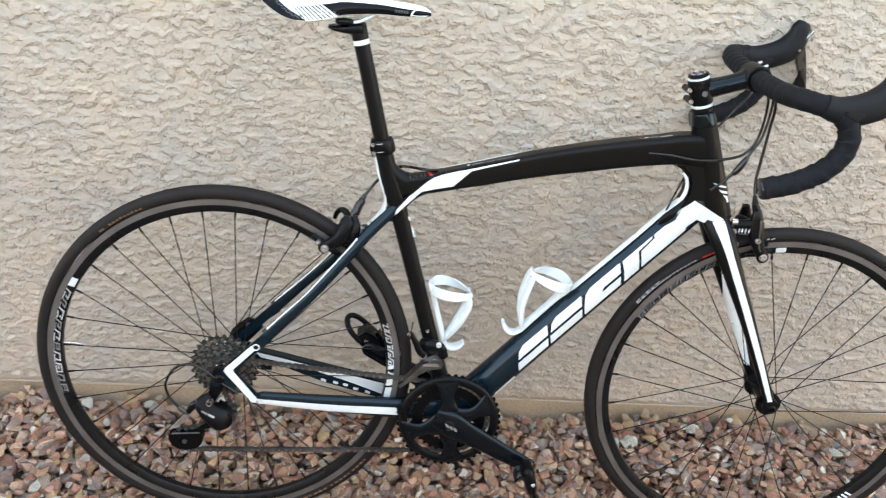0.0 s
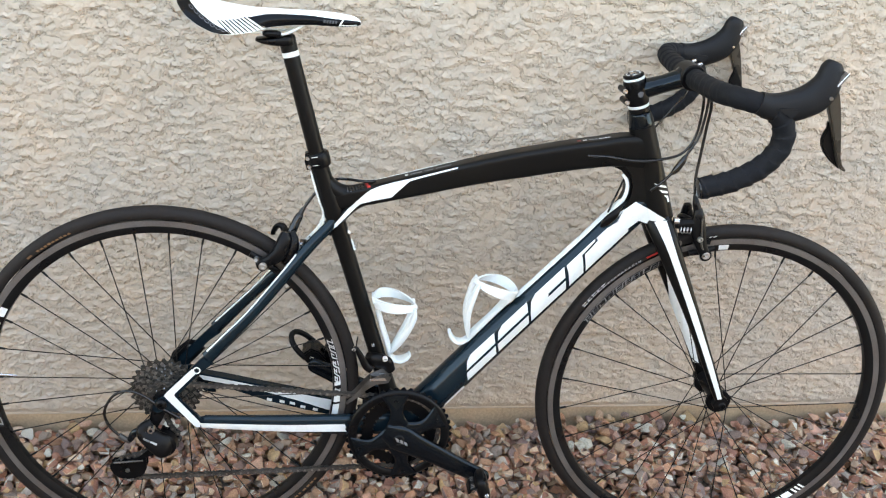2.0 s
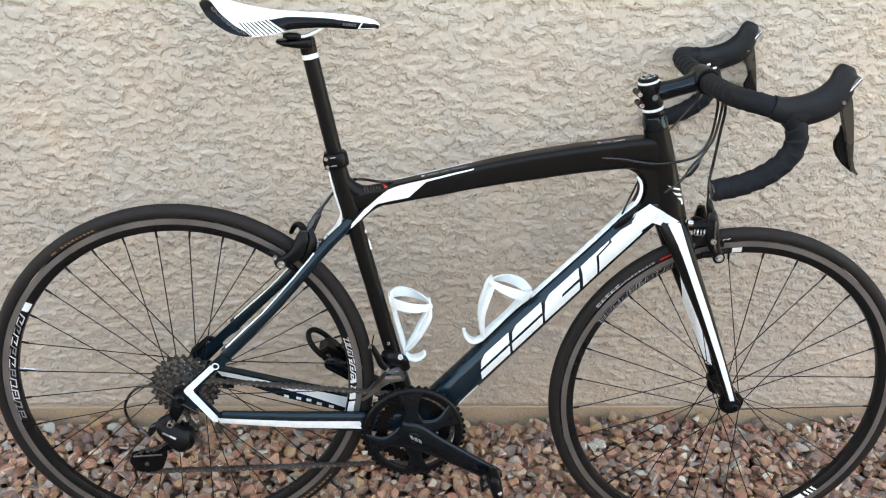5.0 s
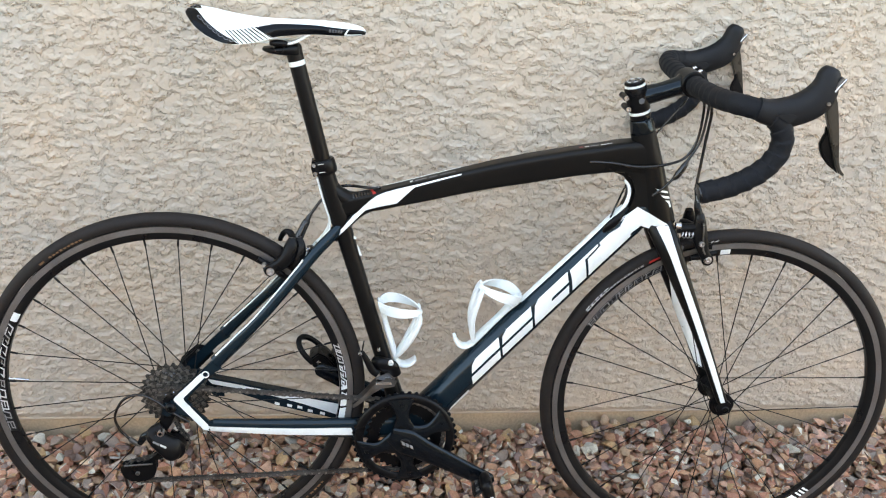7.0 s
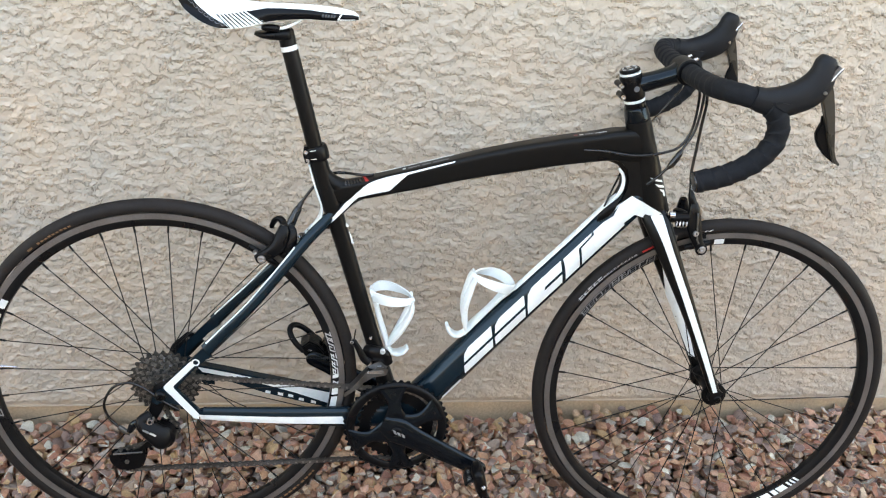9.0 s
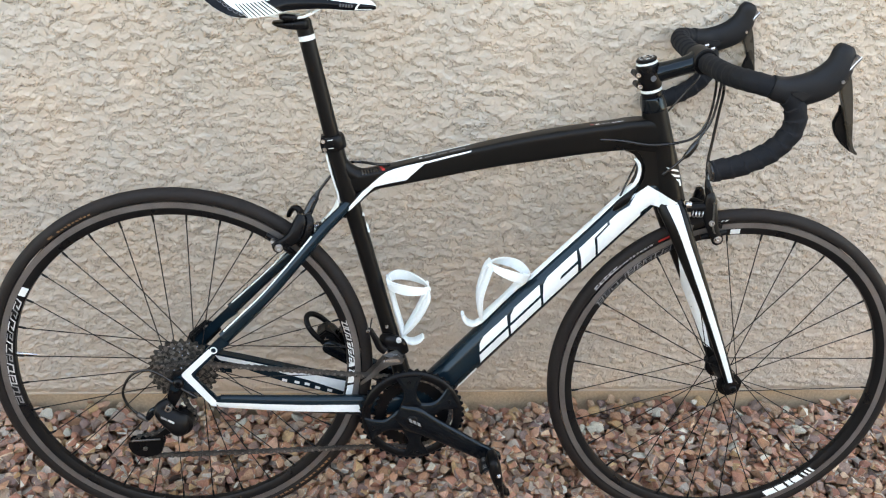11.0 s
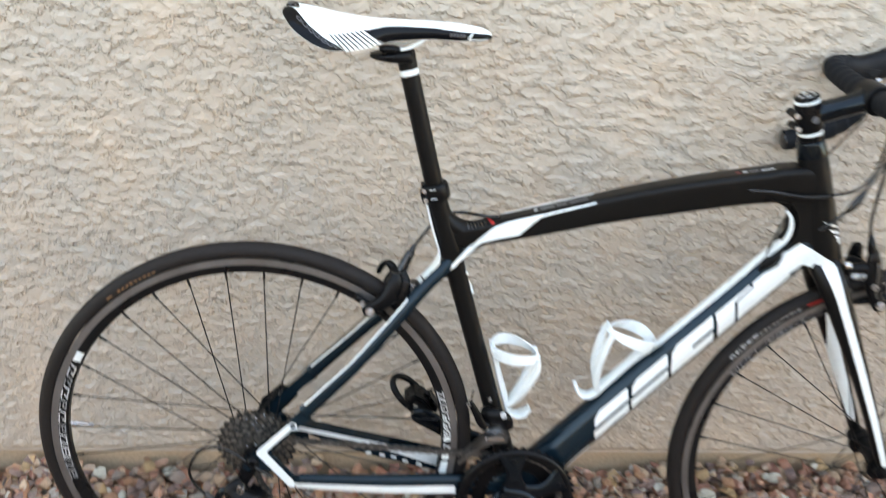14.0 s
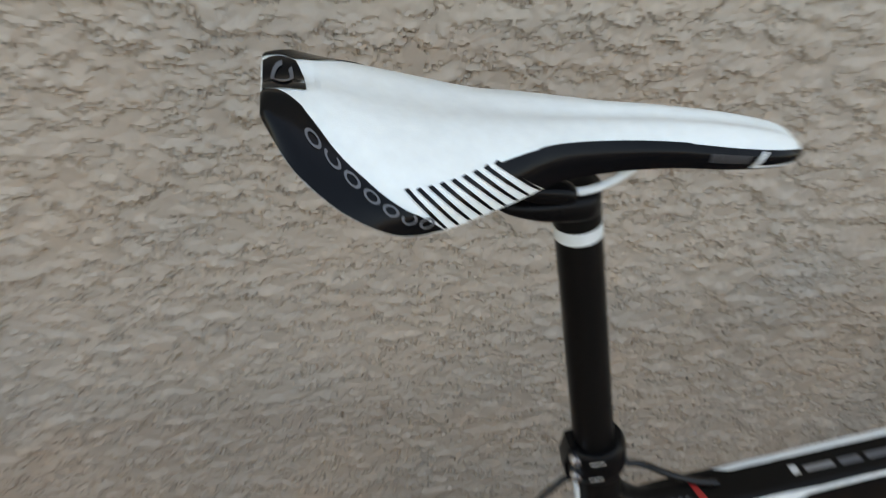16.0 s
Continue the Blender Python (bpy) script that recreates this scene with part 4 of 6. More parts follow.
def road_pedal(c, nose, w0, w1):
    """A road pedal hanging nose down: a tapering platform, its spindle, a sprung rear plate and a hooked nose."""
    d = Vector(nose).normalized()
    P = lambda x, y: (c[0] + d.x * x - d.y * y, c[1] + d.y * x + d.x * y)
    mid = (w0 + w1) / 2
    ob = new("pedal")
    ob.parent = bike
    ob.matrix_basis = crankset.matrix_basis.copy()
    rows = [(-0.033, 0.0, 0.0050, 0.016), (-0.027, 0.0, 0.0100, 0.023), (-0.010, 0.0, 0.0118, 0.027), (0.008, 0.0, 0.0110, 0.027), (0.028, 0.001, 0.0080, 0.023), (0.046, 0.002, 0.0060, 0.017), (0.056, 0.003, 0.0052, 0.012), (0.060, 0.003, 0.0030, 0.009)]
    part("pedal_body", loft([(P(x, y)[0], mid, P(x, y)[1], a, b) for x, y, a, b in rows], 20, 4, power=2.8), ALLOY, ob, "black resin pedal body")
    part("pedal_spindle", rod((c[0], w0 - 0.014, c[1]), (c[0], w1 - 0.006, c[1]), 0.0085, 14), ALLOY, ob)
    part("spindle_collar", turned([(w0 - 0.010, 0.0085), (w0 - 0.009, 0.0105), (w0 - 0.003, 0.0105), (w0 - 0.002, 0.0085)], 18, c), STEEL, ob)
    part("binding_plate", loft([(P(-0.016, -0.010)[0], mid, P(-0.016, -0.010)[1], 0.0030, 0.019), (P(-0.016, -0.019)[0], mid, P(-0.016, -0.019)[1], 0.0034, 0.020), (P(-0.008, -0.026)[0], mid, P(-0.008, -0.026)[1], 0.0026, 0.017)], 14, power=3), ALLOY, ob)
    for w in (-0.010, 0.010):
        coil = [(P(-0.014 + 0.0055 * math.cos(0.9 * i), -0.0165 + 0.0055 * math.sin(0.9 * i))[0], mid + w + 0.0006 * (i - 10), P(-0.014 + 0.0055 * math.cos(0.9 * i), -0.0165 + 0.0055 * math.sin(0.9 * i))[1]) for i in range(22)]
        part("binding_spring", wire(coil, 0.0011, 6, 2), DARKSTEEL, ob)
    part("tension_screw", bolt(P(-0.004, 0.004), mid + 0.0255, mid + 0.029, 0.0040), STEEL, ob)
    part("nose_hook", loft([(P(0.040, 0.006)[0], mid, P(0.040, 0.006)[1], 0.0035, 0.013), (P(0.052, 0.010)[0], mid, P(0.052, 0.010)[1], 0.0040, 0.012), (P(0.056, 0.016)[0], mid, P(0.056, 0.016)[1], 0.0024, 0.010)], 14, power=3), ALLOY, ob)
    for x in (0.014, 0.034):
        part("scuffed_edge", rod((P(x, -0.001)[0], mid + 0.0255 - 0.2 * (x - 0.01), P(x, -0.001)[1]), (P(x + 0.010, -0.001)[0], mid + 0.0240 - 0.2 * (x - 0.01), P(x + 0.010, -0.001)[1]), 0.0012, 6), DARKSTEEL, ob)
    return ob


L = 0.169
pc = (L * math.cos(CA), L * math.sin(CA))
road_pedal(pc, (0.26, -0.965), 0.080, 0.134)
pedal((-pc[0], -pc[1]), (-0.72, 0.69), -0.076, -0.136)

# rear derailleur
rd = part("rear_derailleur", loft([(-0.016, 0.060, -0.044, 0.0130, 0.009), (-0.030, 0.066, -0.054, 0.0150, 0.010), (-0.012, 0.071, -0.070, 0.0185, 0.011), (0.004, 0.069, -0.082, 0.0215, 0.010), (0.012, 0.064, -0.088, 0.012, 0.007)], 20, power=2.3), ALLOY, bike, "black and grey rear derailleur")
part("hanger", plate([(-0.014, 0.004), (0.008, 0.002), (0.006, -0.02), (-0.010, -0.052), (-0.027, -0.052), (-0.020, -0.024)], 0.050, 0.057, 0.0015), ALLOY, rd)
part("mounting_bolt", bolt((-0.0185, -0.047), 0.062, 0.0755, 0.0068), STEEL, rd)
for f in (0.0, 0.45):
    part("pale_lettering", decal([(-0.030 + 0.026 * f, -0.0585 - 0.0135 * f), (-0.0285 + 0.026 * f, -0.0550 - 0.0135 * f), (-0.0180 + 0.026 * f, -0.0605 - 0.0135 * f), (-0.0195 + 0.026 * f, -0.0645 - 0.0135 * f)], lambda u, v: V(u, 0.0845, v), 0.05), PALE if f else GREY, rd)
part("cable_anchor", loft([(-0.030, 0.060, -0.055, 0.008, 0.007), (-0.048, 0.058, -0.062, 0.0075, 0.006), (-0.058, 0.056, -0.078, 0.005, 0.005)], 12), GLOSSALLOY, rd)
part("knuckle", turned([(0.048, 0.020), (0.050, 0.023), (0.066, 0.023), (0.070, 0.018), (0.071, 0.006)], 28, (-0.001, -0.083)), ALLOY, rd)
CAGE = [(-0.012, -0.072), (0.012, -0.080), (0.016, -0.094), (-0.004, -0.108), (-0.034, -0.119), (-0.0335, -0.138), (-0.038, -0.152), (-0.046, -0.1595), (-0.062, -0.1640), (-0.080, -0.1635), (-0.091, -0.156), (-0.097, -0.144), (-0.0965, -0.134), (-0.091, -0.1290), (-0.066, -0.1265), (-0.046, -0.118), (-0.022, -0.096)]
for w0, w1 in ((0.0465, 0.0490), (0.0335, 0.0355)):
    part("pulley_cage", plate(CAGE, w0, w1, 0.0006), ALLOY, rd)
for c in ((0.001, -0.082), (-0.067, -0.1455)):
    pb = toothed(11, 0.0215, 0.0385, 0.044, 0.006, 0.004)
    part("jockey_wheel", pb, ALLOY, rd, at=Matrix.Translation(V(c[0], 0, c[1])))
    part("pulley_bolt", bolt(c, 0.048, 0.0525, 0.0040), DARKSTEEL, rd)
part("cage_bridge", rod((-0.090, 0.0500, -0.1300), (-0.040, 0.0505, -0.1250), 0.0018), DARKSTEEL, rd)
part("rear_shift_housing", wire([(0.03, 0.062, -0.030), (0.000, 0.064, -0.0085), (-0.0272, 0.062, 0.0125), (-0.0537, 0.060, 0.0220), (-0.081, 0.058, 0.0110), (-0.0975, 0.056, -0.0218), (-0.0915, 0.055, -0.0503), (-0.0735, 0.055, -0.0720)], 0.0024, 10), CABLE, rd)
part("barrel_adjuster", loft([(-0.076, 0.055, -0.0690, 0.0045, 0.0045), (-0.066, 0.055, -0.0775, 0.0048, 0.0048), (-0.057, 0.0555, -0.083, 0.003, 0.003)], 12), DARKSTEEL, rd)

# chain of alternate links: cassette, upper run, big ring, lower run, two jockey wheels
cr, sr = 0.0715, 0.0285
chain_path = []
cog_w, ring_w = 0.0418, 0.0370
for a in np.linspace(265, 87, 22):
    chain_path.append((sr * math.cos(radians(a)), cog_w, sr * math.sin(radians(a))))
for a in np.linspace(86, -92, 26):
    chain_path.append((BB[0] + cr * math.cos(radians(a)), ring_w, BB[1] + cr * math.sin(radians(a))))
for a in np.linspace(-90, -230, 8):
    chain_path.append((-0.067 + 0.0225 * math.cos(radians(a)), 0.040, -0.1455 + 0.0225 * math.sin(radians(a))))
for a in np.linspace(-40, 60, 6):
    chain_path.append((0.001 + 0.0225 * math.cos(radians(a)), 0.041, -0.082 + 0.0225 * math.sin(radians(a))))
chain_path.append(chain_path[0])
cp = [V(*p) for p in chain_path]
lengths = np.cumsum([0] + [(b - a).length for a, b in zip(cp, cp[1:])])


def at_length(s):
    s = s % lengths[-1]
    i = int(np.searchsorted(lengths, s, side="right")) - 1
    f = (s - lengths[i]) / max(1e-9, lengths[i + 1] - lengths[i])
    return cp[i].lerp(cp[i + 1], f)


pins = bmesh.new()
links = int(round(lengths[-1] / 0.0127))
pitch = lengths[-1] / links
bm = bmesh.new()
for i in range(links):
    p, q = at_length(i * pitch), at_length((i + 1) * pitch)
    d = (q - p).normalized()
    up = Vector((0, -1, 0)).cross(d).normalized()
    wide = 0.0028 if i % 2 else 0.0018
    for s in (-1, 1):
        quad = []
        for x, y in ((-0.0042, 0), (-0.003, 0.0042), (0.002, 0.0036), (0.0064, 0.0026), (0.0107, 0.0036), (0.0157, 0.0042), (0.0169, 0), (0.0157, -0.0042), (0.0107, -0.0036), (0.0064, -0.0026), (0.002, -0.0036), (-0.003, -0.0042)):
            quad.append(p + d * x + up * y + Vector((0, s * wide, 0)))
        ring0 = [bm.verts.new(c) for c in quad]
        ring1 = [bm.verts.new(c + Vector((0, s * 0.0009, 0))) for c in quad]
        bm.faces.new(ring0)
        bm.faces.new(ring1[::-1])
        for j in range(len(quad)):
            bm.faces.new((ring0[j], ring0[(j + 1) % 12], ring1[(j + 1) % 12], ring1[j]))
    rod((p.x, -p.y - 0.0043, p.z), (p.x, -p.y + 0.0043, p.z), 0.0021, 7, pins)
chain = part("chain", bm, DARKSTEEL, bike, "oily roller chain")
part("chain_pins", pins, SPROCKET, chain, "worn bright chain pins")

# front derailleur
fd = part("front_derailleur", loft([(0.352, 0.020, 0.070, 0.012, 0.010), (0.366, 0.032, 0.072, 0.015, 0.010), (0.382, 0.034, 0.070, 0.012, 0.009), (0.390, 0.030, 0.052, 0.010, 0.008)], 16), ALLOY, bike, "black front derailleur with a steel cage")
# flat pale colour gives this bolt the brightness its steel did not reflect
part("clamp_bolt", bolt((0.3798, 0.0815), 0.040, 0.047, 0.0046), PALE, fd, "clamp bolt, its bright shine painted as flat pale colour")
part("clamp_bolt", bolt((0.3578, 0.1027), 0.030, 0.036, 0.0028), STEEL, fd)
part("arm", loft([(0.3572, 0.038, 0.0565, 0.0075, 0.005), (0.3476, 0.038, 0.0639, 0.0070, 0.005), (0.3380, 0.038, 0.0825, 0.0058, 0.0045), (0.3285, 0.038, 0.0991, 0.0048, 0.004)], 12), ALLOY, fd)
part("arm_pivot", bolt((0.3253, 0.0980), 0.034, 0.043, 0.0036), STEEL, fd)
part("shift_cable", wire([(0.3285, 0.038, 0.0991), (0.3303, 0.036, 0.1139), (0.3313, 0.034, 0.1199)], 0.0012, 6), CABLE, fd)
part("cage_plate", plate([(0.3131, 0.0002), (0.3159, -0.0059), (0.3354, 0.0097), (0.3498, 0.0245), (0.3644, 0.0346), (0.3874, 0.0395), (0.3919, 0.0510), (0.3751, 0.0560), (0.3524, 0.0443), (0.3429, 0.0320), (0.3254, 0.0107)], 0.0512, 0.0530, 0.0006), DARKSTEEL, fd, "worn steel cage plate")
part("cage_plate", plate([(0.3131, 0.0032), (0.3159, -0.0029), (0.3354, 0.0127), (0.3498, 0.0275), (0.3644, 0.0376), (0.3874, 0.0425), (0.3919, 0.0540), (0.3751, 0.0590), (0.3524, 0.0473), (0.3429, 0.0350), (0.3254, 0.0137)], 0.036, 0.0375, 0.0005), DARKSTEEL, fd)
part("cage_bridge", plate([(0.3546, 0.0470), (0.3804, 0.0504), (0.3847, 0.0429), (0.3535, 0.0417)], 0.036, 0.0535, 0.0006), STEEL, fd)

# ---- seat: post, clamp, saddle ----
post = part("seat_post", loft([(0.2605, 0, 0.412, 0.0130, 0.0130), (0.2120, 0, 0.593, 0.0130, 0.0130), (0.2065, 0, 0.614, 0.0134, 0.0132), (0.2045, 0, 0.6215, 0.0134, 0.0132), (0.2038, 0, 0.6245, 0.0110, 0.0110)], 26, 4), MATTE, bike, "matte black carbon seat post")
part("white_band", loft([(0.2122, 0, 0.5922, 0.0133, 0.0133), (0.2102, 0, 0.5998, 0.0133, 0.0133)], 28, 1), WHITE, post, "white band round the seat post")
part("saddle_clamp", loft([(0.1580, 0, 0.6165, 0.0020, 0.012), (0.1680, 0, 0.6155, 0.0046, 0.018), (0.1820, 0, 0.6160, 0.0072, 0.0215), (0.1960, 0, 0.6172, 0.0090, 0.0220), (0.2080, 0, 0.6180, 0.0090, 0.0205), (0.2135, 0, 0.6185, 0.0085, 0.016), (0.2160, 0, 0.6188, 0.0060, 0.010)], 24, power=3.4), ALLOY, post, "black alloy saddle clamp")
part("rail_grip", loft([(0.1700, 0.019, 0.6285, 0.0030, 0.0060), (0.1780, 0.019, 0.6285, 0.0052, 0.0068), (0.1920, 0.019, 0.6280, 0.0054, 0.0068), (0.1975, 0.019, 0.6275, 0.0034, 0.0060)], 16, power=3), ALLOY, post)
collar = part("seat_clamp", loft([(0.2608, 0, 0.4150, 0.0178, 0.0180), (0.2595, 0, 0.4195, 0.0192, 0.0192), (0.2556, 0, 0.4345, 0.0188, 0.0190), (0.2545, 0, 0.4385, 0.0165, 0.0170)], 28, 2), ALLOY, bike, "black alloy seat clamp")
part("clamp_lug", plate([(0.246, 0.440), (0.2360, 0.437), (0.2352, 0.423), (0.2395, 0.4095), (0.251, 0.413)], -0.009, 0.010, 0.002), ALLOY, collar)
for q in ([(0.2465, 0.4345), (0.2560, 0.4362), (0.2562, 0.4350), (0.2467, 0.4333)], [(0.2490, 0.4209), (0.2580, 0.4225), (0.2582, 0.4213), (0.2492, 0.4197)]):
    part("pale_lettering", decal(q, lambda u, v: V(u, 0.0198, v), 0.01), PALE, collar)
for c in ((0.2402, 0.4300), (0.2432, 0.4165)):
    part("clamp_screw", bolt(c, 0.009, 0.0145, 0.0038), STEEL, collar)

# saddle: stations of forward, crown, shoulder (right, up), lower edge (right, up)
SADDLE = [(0.0455, 0.6725, 0.021, 0.6730, 0.029, 0.6685), (0.0480, 0.6745, 0.0225, 0.6755, 0.034, 0.6655), (0.058, 0.6760, 0.0265, 0.6755, 0.050, 0.6560), (0.070, 0.6755, 0.0345, 0.6700, 0.060, 0.6480), (0.085, 0.6735, 0.047, 0.6610, 0.0665, 0.6400), (0.105, 0.6695, 0.056, 0.6530, 0.0675, 0.6325),
          (0.125, 0.6665, 0.0515, 0.6525, 0.0600, 0.6305), (0.148, 0.6642, 0.0405, 0.6545, 0.0470, 0.6320), (0.1675, 0.6632, 0.0330, 0.6575, 0.0380, 0.6360), (0.185, 0.6630, 0.0275, 0.6590, 0.0300, 0.6400), (0.214, 0.6635, 0.0225, 0.6590, 0.0240, 0.6430), (0.2436, 0.6640, 0.0205, 0.6583, 0.0212, 0.6445),
          (0.274, 0.6630, 0.0190, 0.6560, 0.0198, 0.6440), (0.297, 0.6605, 0.0165, 0.6545, 0.0170, 0.6442), (0.310, 0.6575, 0.0128, 0.6535, 0.0132, 0.6450), (0.3165, 0.6535, 0.0078, 0.6515, 0.0082, 0.6458), (0.3188, 0.6500, 0.0040, 0.6495, 0.0043, 0.6466)]
SR = smooth_rows(SADDLE, 9)


def saddle_at(u):
    return [float(np.interp(u, SR[:, 0], SR[:, i])) for i in range(1, 6)]


def saddle_top(u, t, lift=0.0):
    """The cover at station u: t runs from 0 on the crown to 1 at the shoulder and 2 at the lower edge."""
    cr_z, sw, sz, lw, lz = saddle_at(u)
    k = min(abs(t), 1.0)
    dip = 0.0020 * math.exp(-(t / 0.25) ** 2) * (1 if u > 0.07 else 1.6)
    w = sw * k ** 0.85
    z = cr_z + (sz - cr_z) * k ** 2.2 - dip
    nose = max(0.0, (u - 0.285) / 0.033) ** 2 * 1.6
    out = V(nose, math.copysign(0.45 * k ** 3, t), 1.0)
    if abs(t) > 1:
        f = min(abs(t) - 1, 1.0)
        w = sw + (lw - sw) * f + 0.0022 * math.sin(math.pi * f)
        z = sz + (lz - sz) * f + 0.0010 * math.sin(math.pi * f)
        out = V(nose, math.copysign(1.0, t), 0.35)
    return V(u, math.copysign(w, t), z) + out.normalized() * lift


bm = bmesh.new()
us = SR[:, 0]
ts = np.concatenate([np.linspace(-2.0, -1.0, 9)[:-1], np.linspace(-1, 1, 37), np.linspace(1.0, 2.0, 9)[1:]])
grid = [[bm.verts.new(saddle_top(u, t)) for t in ts] for u in us]
for a, b in zip(grid, grid[1:]):
    for j in range(len(ts) - 1):
        bm.faces.new((a[j], a[j + 1], b[j + 1], b[j]))
    bm.faces.new((a[0], b[0], b[-1], a[-1]))
bm.faces.new(grid[0][::-1])
bm.faces.new(grid[-1])
saddle = part("saddle", bm, LEATHER, bike, "white saddle with black side panels")
sad = lambda u, t: saddle_top(u, t, 0.0006)
SIDE = [(0.1515, 1.03), (0.172, 1.0), (0.20, 1.0), (0.25, 1.0), (0.29, 1.02), (0.3178, 1.04), (0.3182, 1.98), (0.29, 1.99), (0.22, 1.99), (0.1765, 1.99)]
part("black_side_panel", decal(SIDE, sad, (0.0025, 0.12)), BLACKCOVER, saddle, "glossy black side panel")
part("black_side_panel", decal([(u, -max(t, 1.2)) for u, t in SIDE], sad, (0.0025, 0.12)), BLACKCOVER, saddle)
for poly in ([(0.2905, 1.10), (0.2930, 1.10), (0.2885, 1.80), (0.2855, 1.80)], [(0.2855, 1.80), (0.3125, 1.80), (0.311, 1.93), (0.2852, 1.93)]):
    part("white_nose_line", decal(poly, lambda u, t: saddle_top(u, t, 0.0011), (0.0025, 0.15)), WHITE, saddle, "thin white line round the nose")
for i in range(5):
    part("faint_lettering", decal([(0.262 + i * 0.0044, 1.32), (0.2652 + i * 0.0044, 1.32), (0.2644 + i * 0.0044, 1.70), (0.2612 + i * 0.0044, 1.70)], lambda u, t: saddle_top(u, t, 0.0010), (0.003, 0.15)), FAINT, saddle)
for i in range(9):
    u1, t1, u2 = 0.1068 + i * 0.0053, 1.115 - 0.0135 * i, 0.1265 + i * 0.0059
    part("black_pinstripe", decal([(u1, t1), (u1 + 0.0018, t1 - 0.03), (u2 + 0.0015, 1.97), (u2, 1.97)], sad, (0.004, 0.10)), BLACKCOVER, saddle)
REAR = [(0.0455, 0.76), (0.052, 0.74), (0.060, 0.95), (0.075, 1.16), (0.090, 1.26), (0.103, 1.41), (0.114, 1.60), (0.1215, 1.82), (0.1265, 1.98), (0.10, 1.99), (0.07, 1.99), (0.0455, 1.99)]
FAR_REAR = [(0.0460, 0.84), (0.054, 0.74), (0.060, 0.50), (0.072, 0.46), (0.086, 0.62), (0.100, 0.88), *REAR[6:]]
for s, rear_poly in ((1, REAR), (-1, FAR_REAR)):
    part("black_rear_panel", decal([(u, s * t) for u, t in rear_poly], sad, (0.0012, 0.08)), BLACKCOVER, saddle, "glossy black rear panel" if s > 0 else "")


bm = bmesh.new()
bm.faces.new([bm.verts.new(saddle_top(0.0455, t) + V(-0.0008, 0, 0)) for t in (0.94, 1.0, 1.3, 1.6, 1.95)] + [bm.verts.new(V(0.0447, 0.017, 0.6690)), bm.verts.new(V(0.0447, 0.016, 0.6715))])
part("black_tail_cap", bm, BLACKCOVER, saddle)


def print_ring(uc, tc, ru, rt, skip=(), lift=0.0012):
    """An open or closed grey ring printed on the cover."""
    b, n = bmesh.new(), 20
    rows = [[b.verts.new(saddle_top(uc + ru * k * math.cos(math.tau * j / n), tc + rt * k * math.sin(math.tau * j / n), lift)) for j in range(n)] for k in (0.66, 1.0)]
    for j in range(n):
        if j not in skip:
            b.faces.new((rows[0][j], rows[0][(j + 1) % n], rows[1][(j + 1) % n], rows[1][j]))
    part("grey_print", b, DIM, saddle)


# a row of grey ring shapes along the rear panel
for i in range(7):
    f = i / 6
    print_ring(0.0680 + 0.0495 * f, 1.30 + 0.46 * f ** 1.4, 0.0036, 0.105, range(12, 17) if i in (1, 5) else ())
part("tail_badge", decal([(0.0460, -0.70), (0.0540, -0.66), (0.0610, -0.40), (0.0650, 0.0), (0.0655, 0.50), (0.0560, 0.66), (0.0462, 0.76)], lambda u, t: saddle_top(u, t, 0.0008), (0.003, 0.08)), BLACKCOVER, saddle, "small black badge at the tail")
print_ring(0.0550, 0.04, 0.0052, 0.42, range(15, 18), 0.0016)
for s in (1, -1):
    part("rail", wire([(0.085, s * 0.030, 0.644), (0.105, s * 0.028, 0.637), (0.14, s * 0.021, 0.6310), (0.185, s * 0.019, 0.6288), (0.203, s * 0.019, 0.6292), (0.218, s * 0.0175, 0.6355), (0.240, s * 0.012, 0.6475), (0.275, s * 0.006, 0.651)], 0.0023, 12), WHITE, saddle, "white painted saddle rail")
part("shell", loft([(0.075, 0, 0.649, 0.004, 0.040), (0.11, 0, 0.643, 0.004, 0.050), (0.16, 0, 0.646, 0.004, 0.034), (0.24, 0, 0.648, 0.004, 0.016), (0.31, 0, 0.646, 0.003, 0.012)], 16), BLACKCOVER, saddle)

# ---- fork and steering ----
BLADE = [(0.8360, 0.0090, 0.3510, 0.0225, 0.0115), (0.8405, 0.0165, 0.3410, 0.0228, 0.0130), (0.8475, 0.0255, 0.3255, 0.0222, 0.0138), (0.8575, 0.0340, 0.3040, 0.0203, 0.0133), (0.885, 0.041, 0.247, 0.0172, 0.0115), (0.9205, 0.0455, 0.175, 0.0138, 0.0100), (0.960, 0.0490, 0.090, 0.0110, 0.0085), (0.988, 0.0505, 0.030, 0.0100, 0.0075), (0.998, 0.0505, 0.010, 0.0090, 0.0065)]
fork = part("fork_crown", loft([(0.8475, -0.026, 0.318, 0.012, 0.012), (0.8455, -0.015, 0.328, 0.017, 0.016), (0.8440, 0.0, 0.334, 0.021, 0.021), (0.8455, 0.015, 0.328, 0.017, 0.016), (0.8475, 0.026, 0.318, 0.012, 0.012)], 20, ref=(1, 0, 0)), MATTE, bike, "matte black carbon fork")
for s, rows in ((1, BLADE), (-1, mirrored(BLADE))):
    part("fork_blade", loft(rows, 20, power=2.3), MATTE, fork)
    part("fork_end", turned([(s * 0.044, 0.009), (s * 0.0445, 0.0145), (s * 0.056, 0.0145), (s * 0.0575, 0.010)], 20, (0.9995, 0.003)), ALLOY, fork)
bl = on_tube(BLADE, 2.3, lift=0.0008)
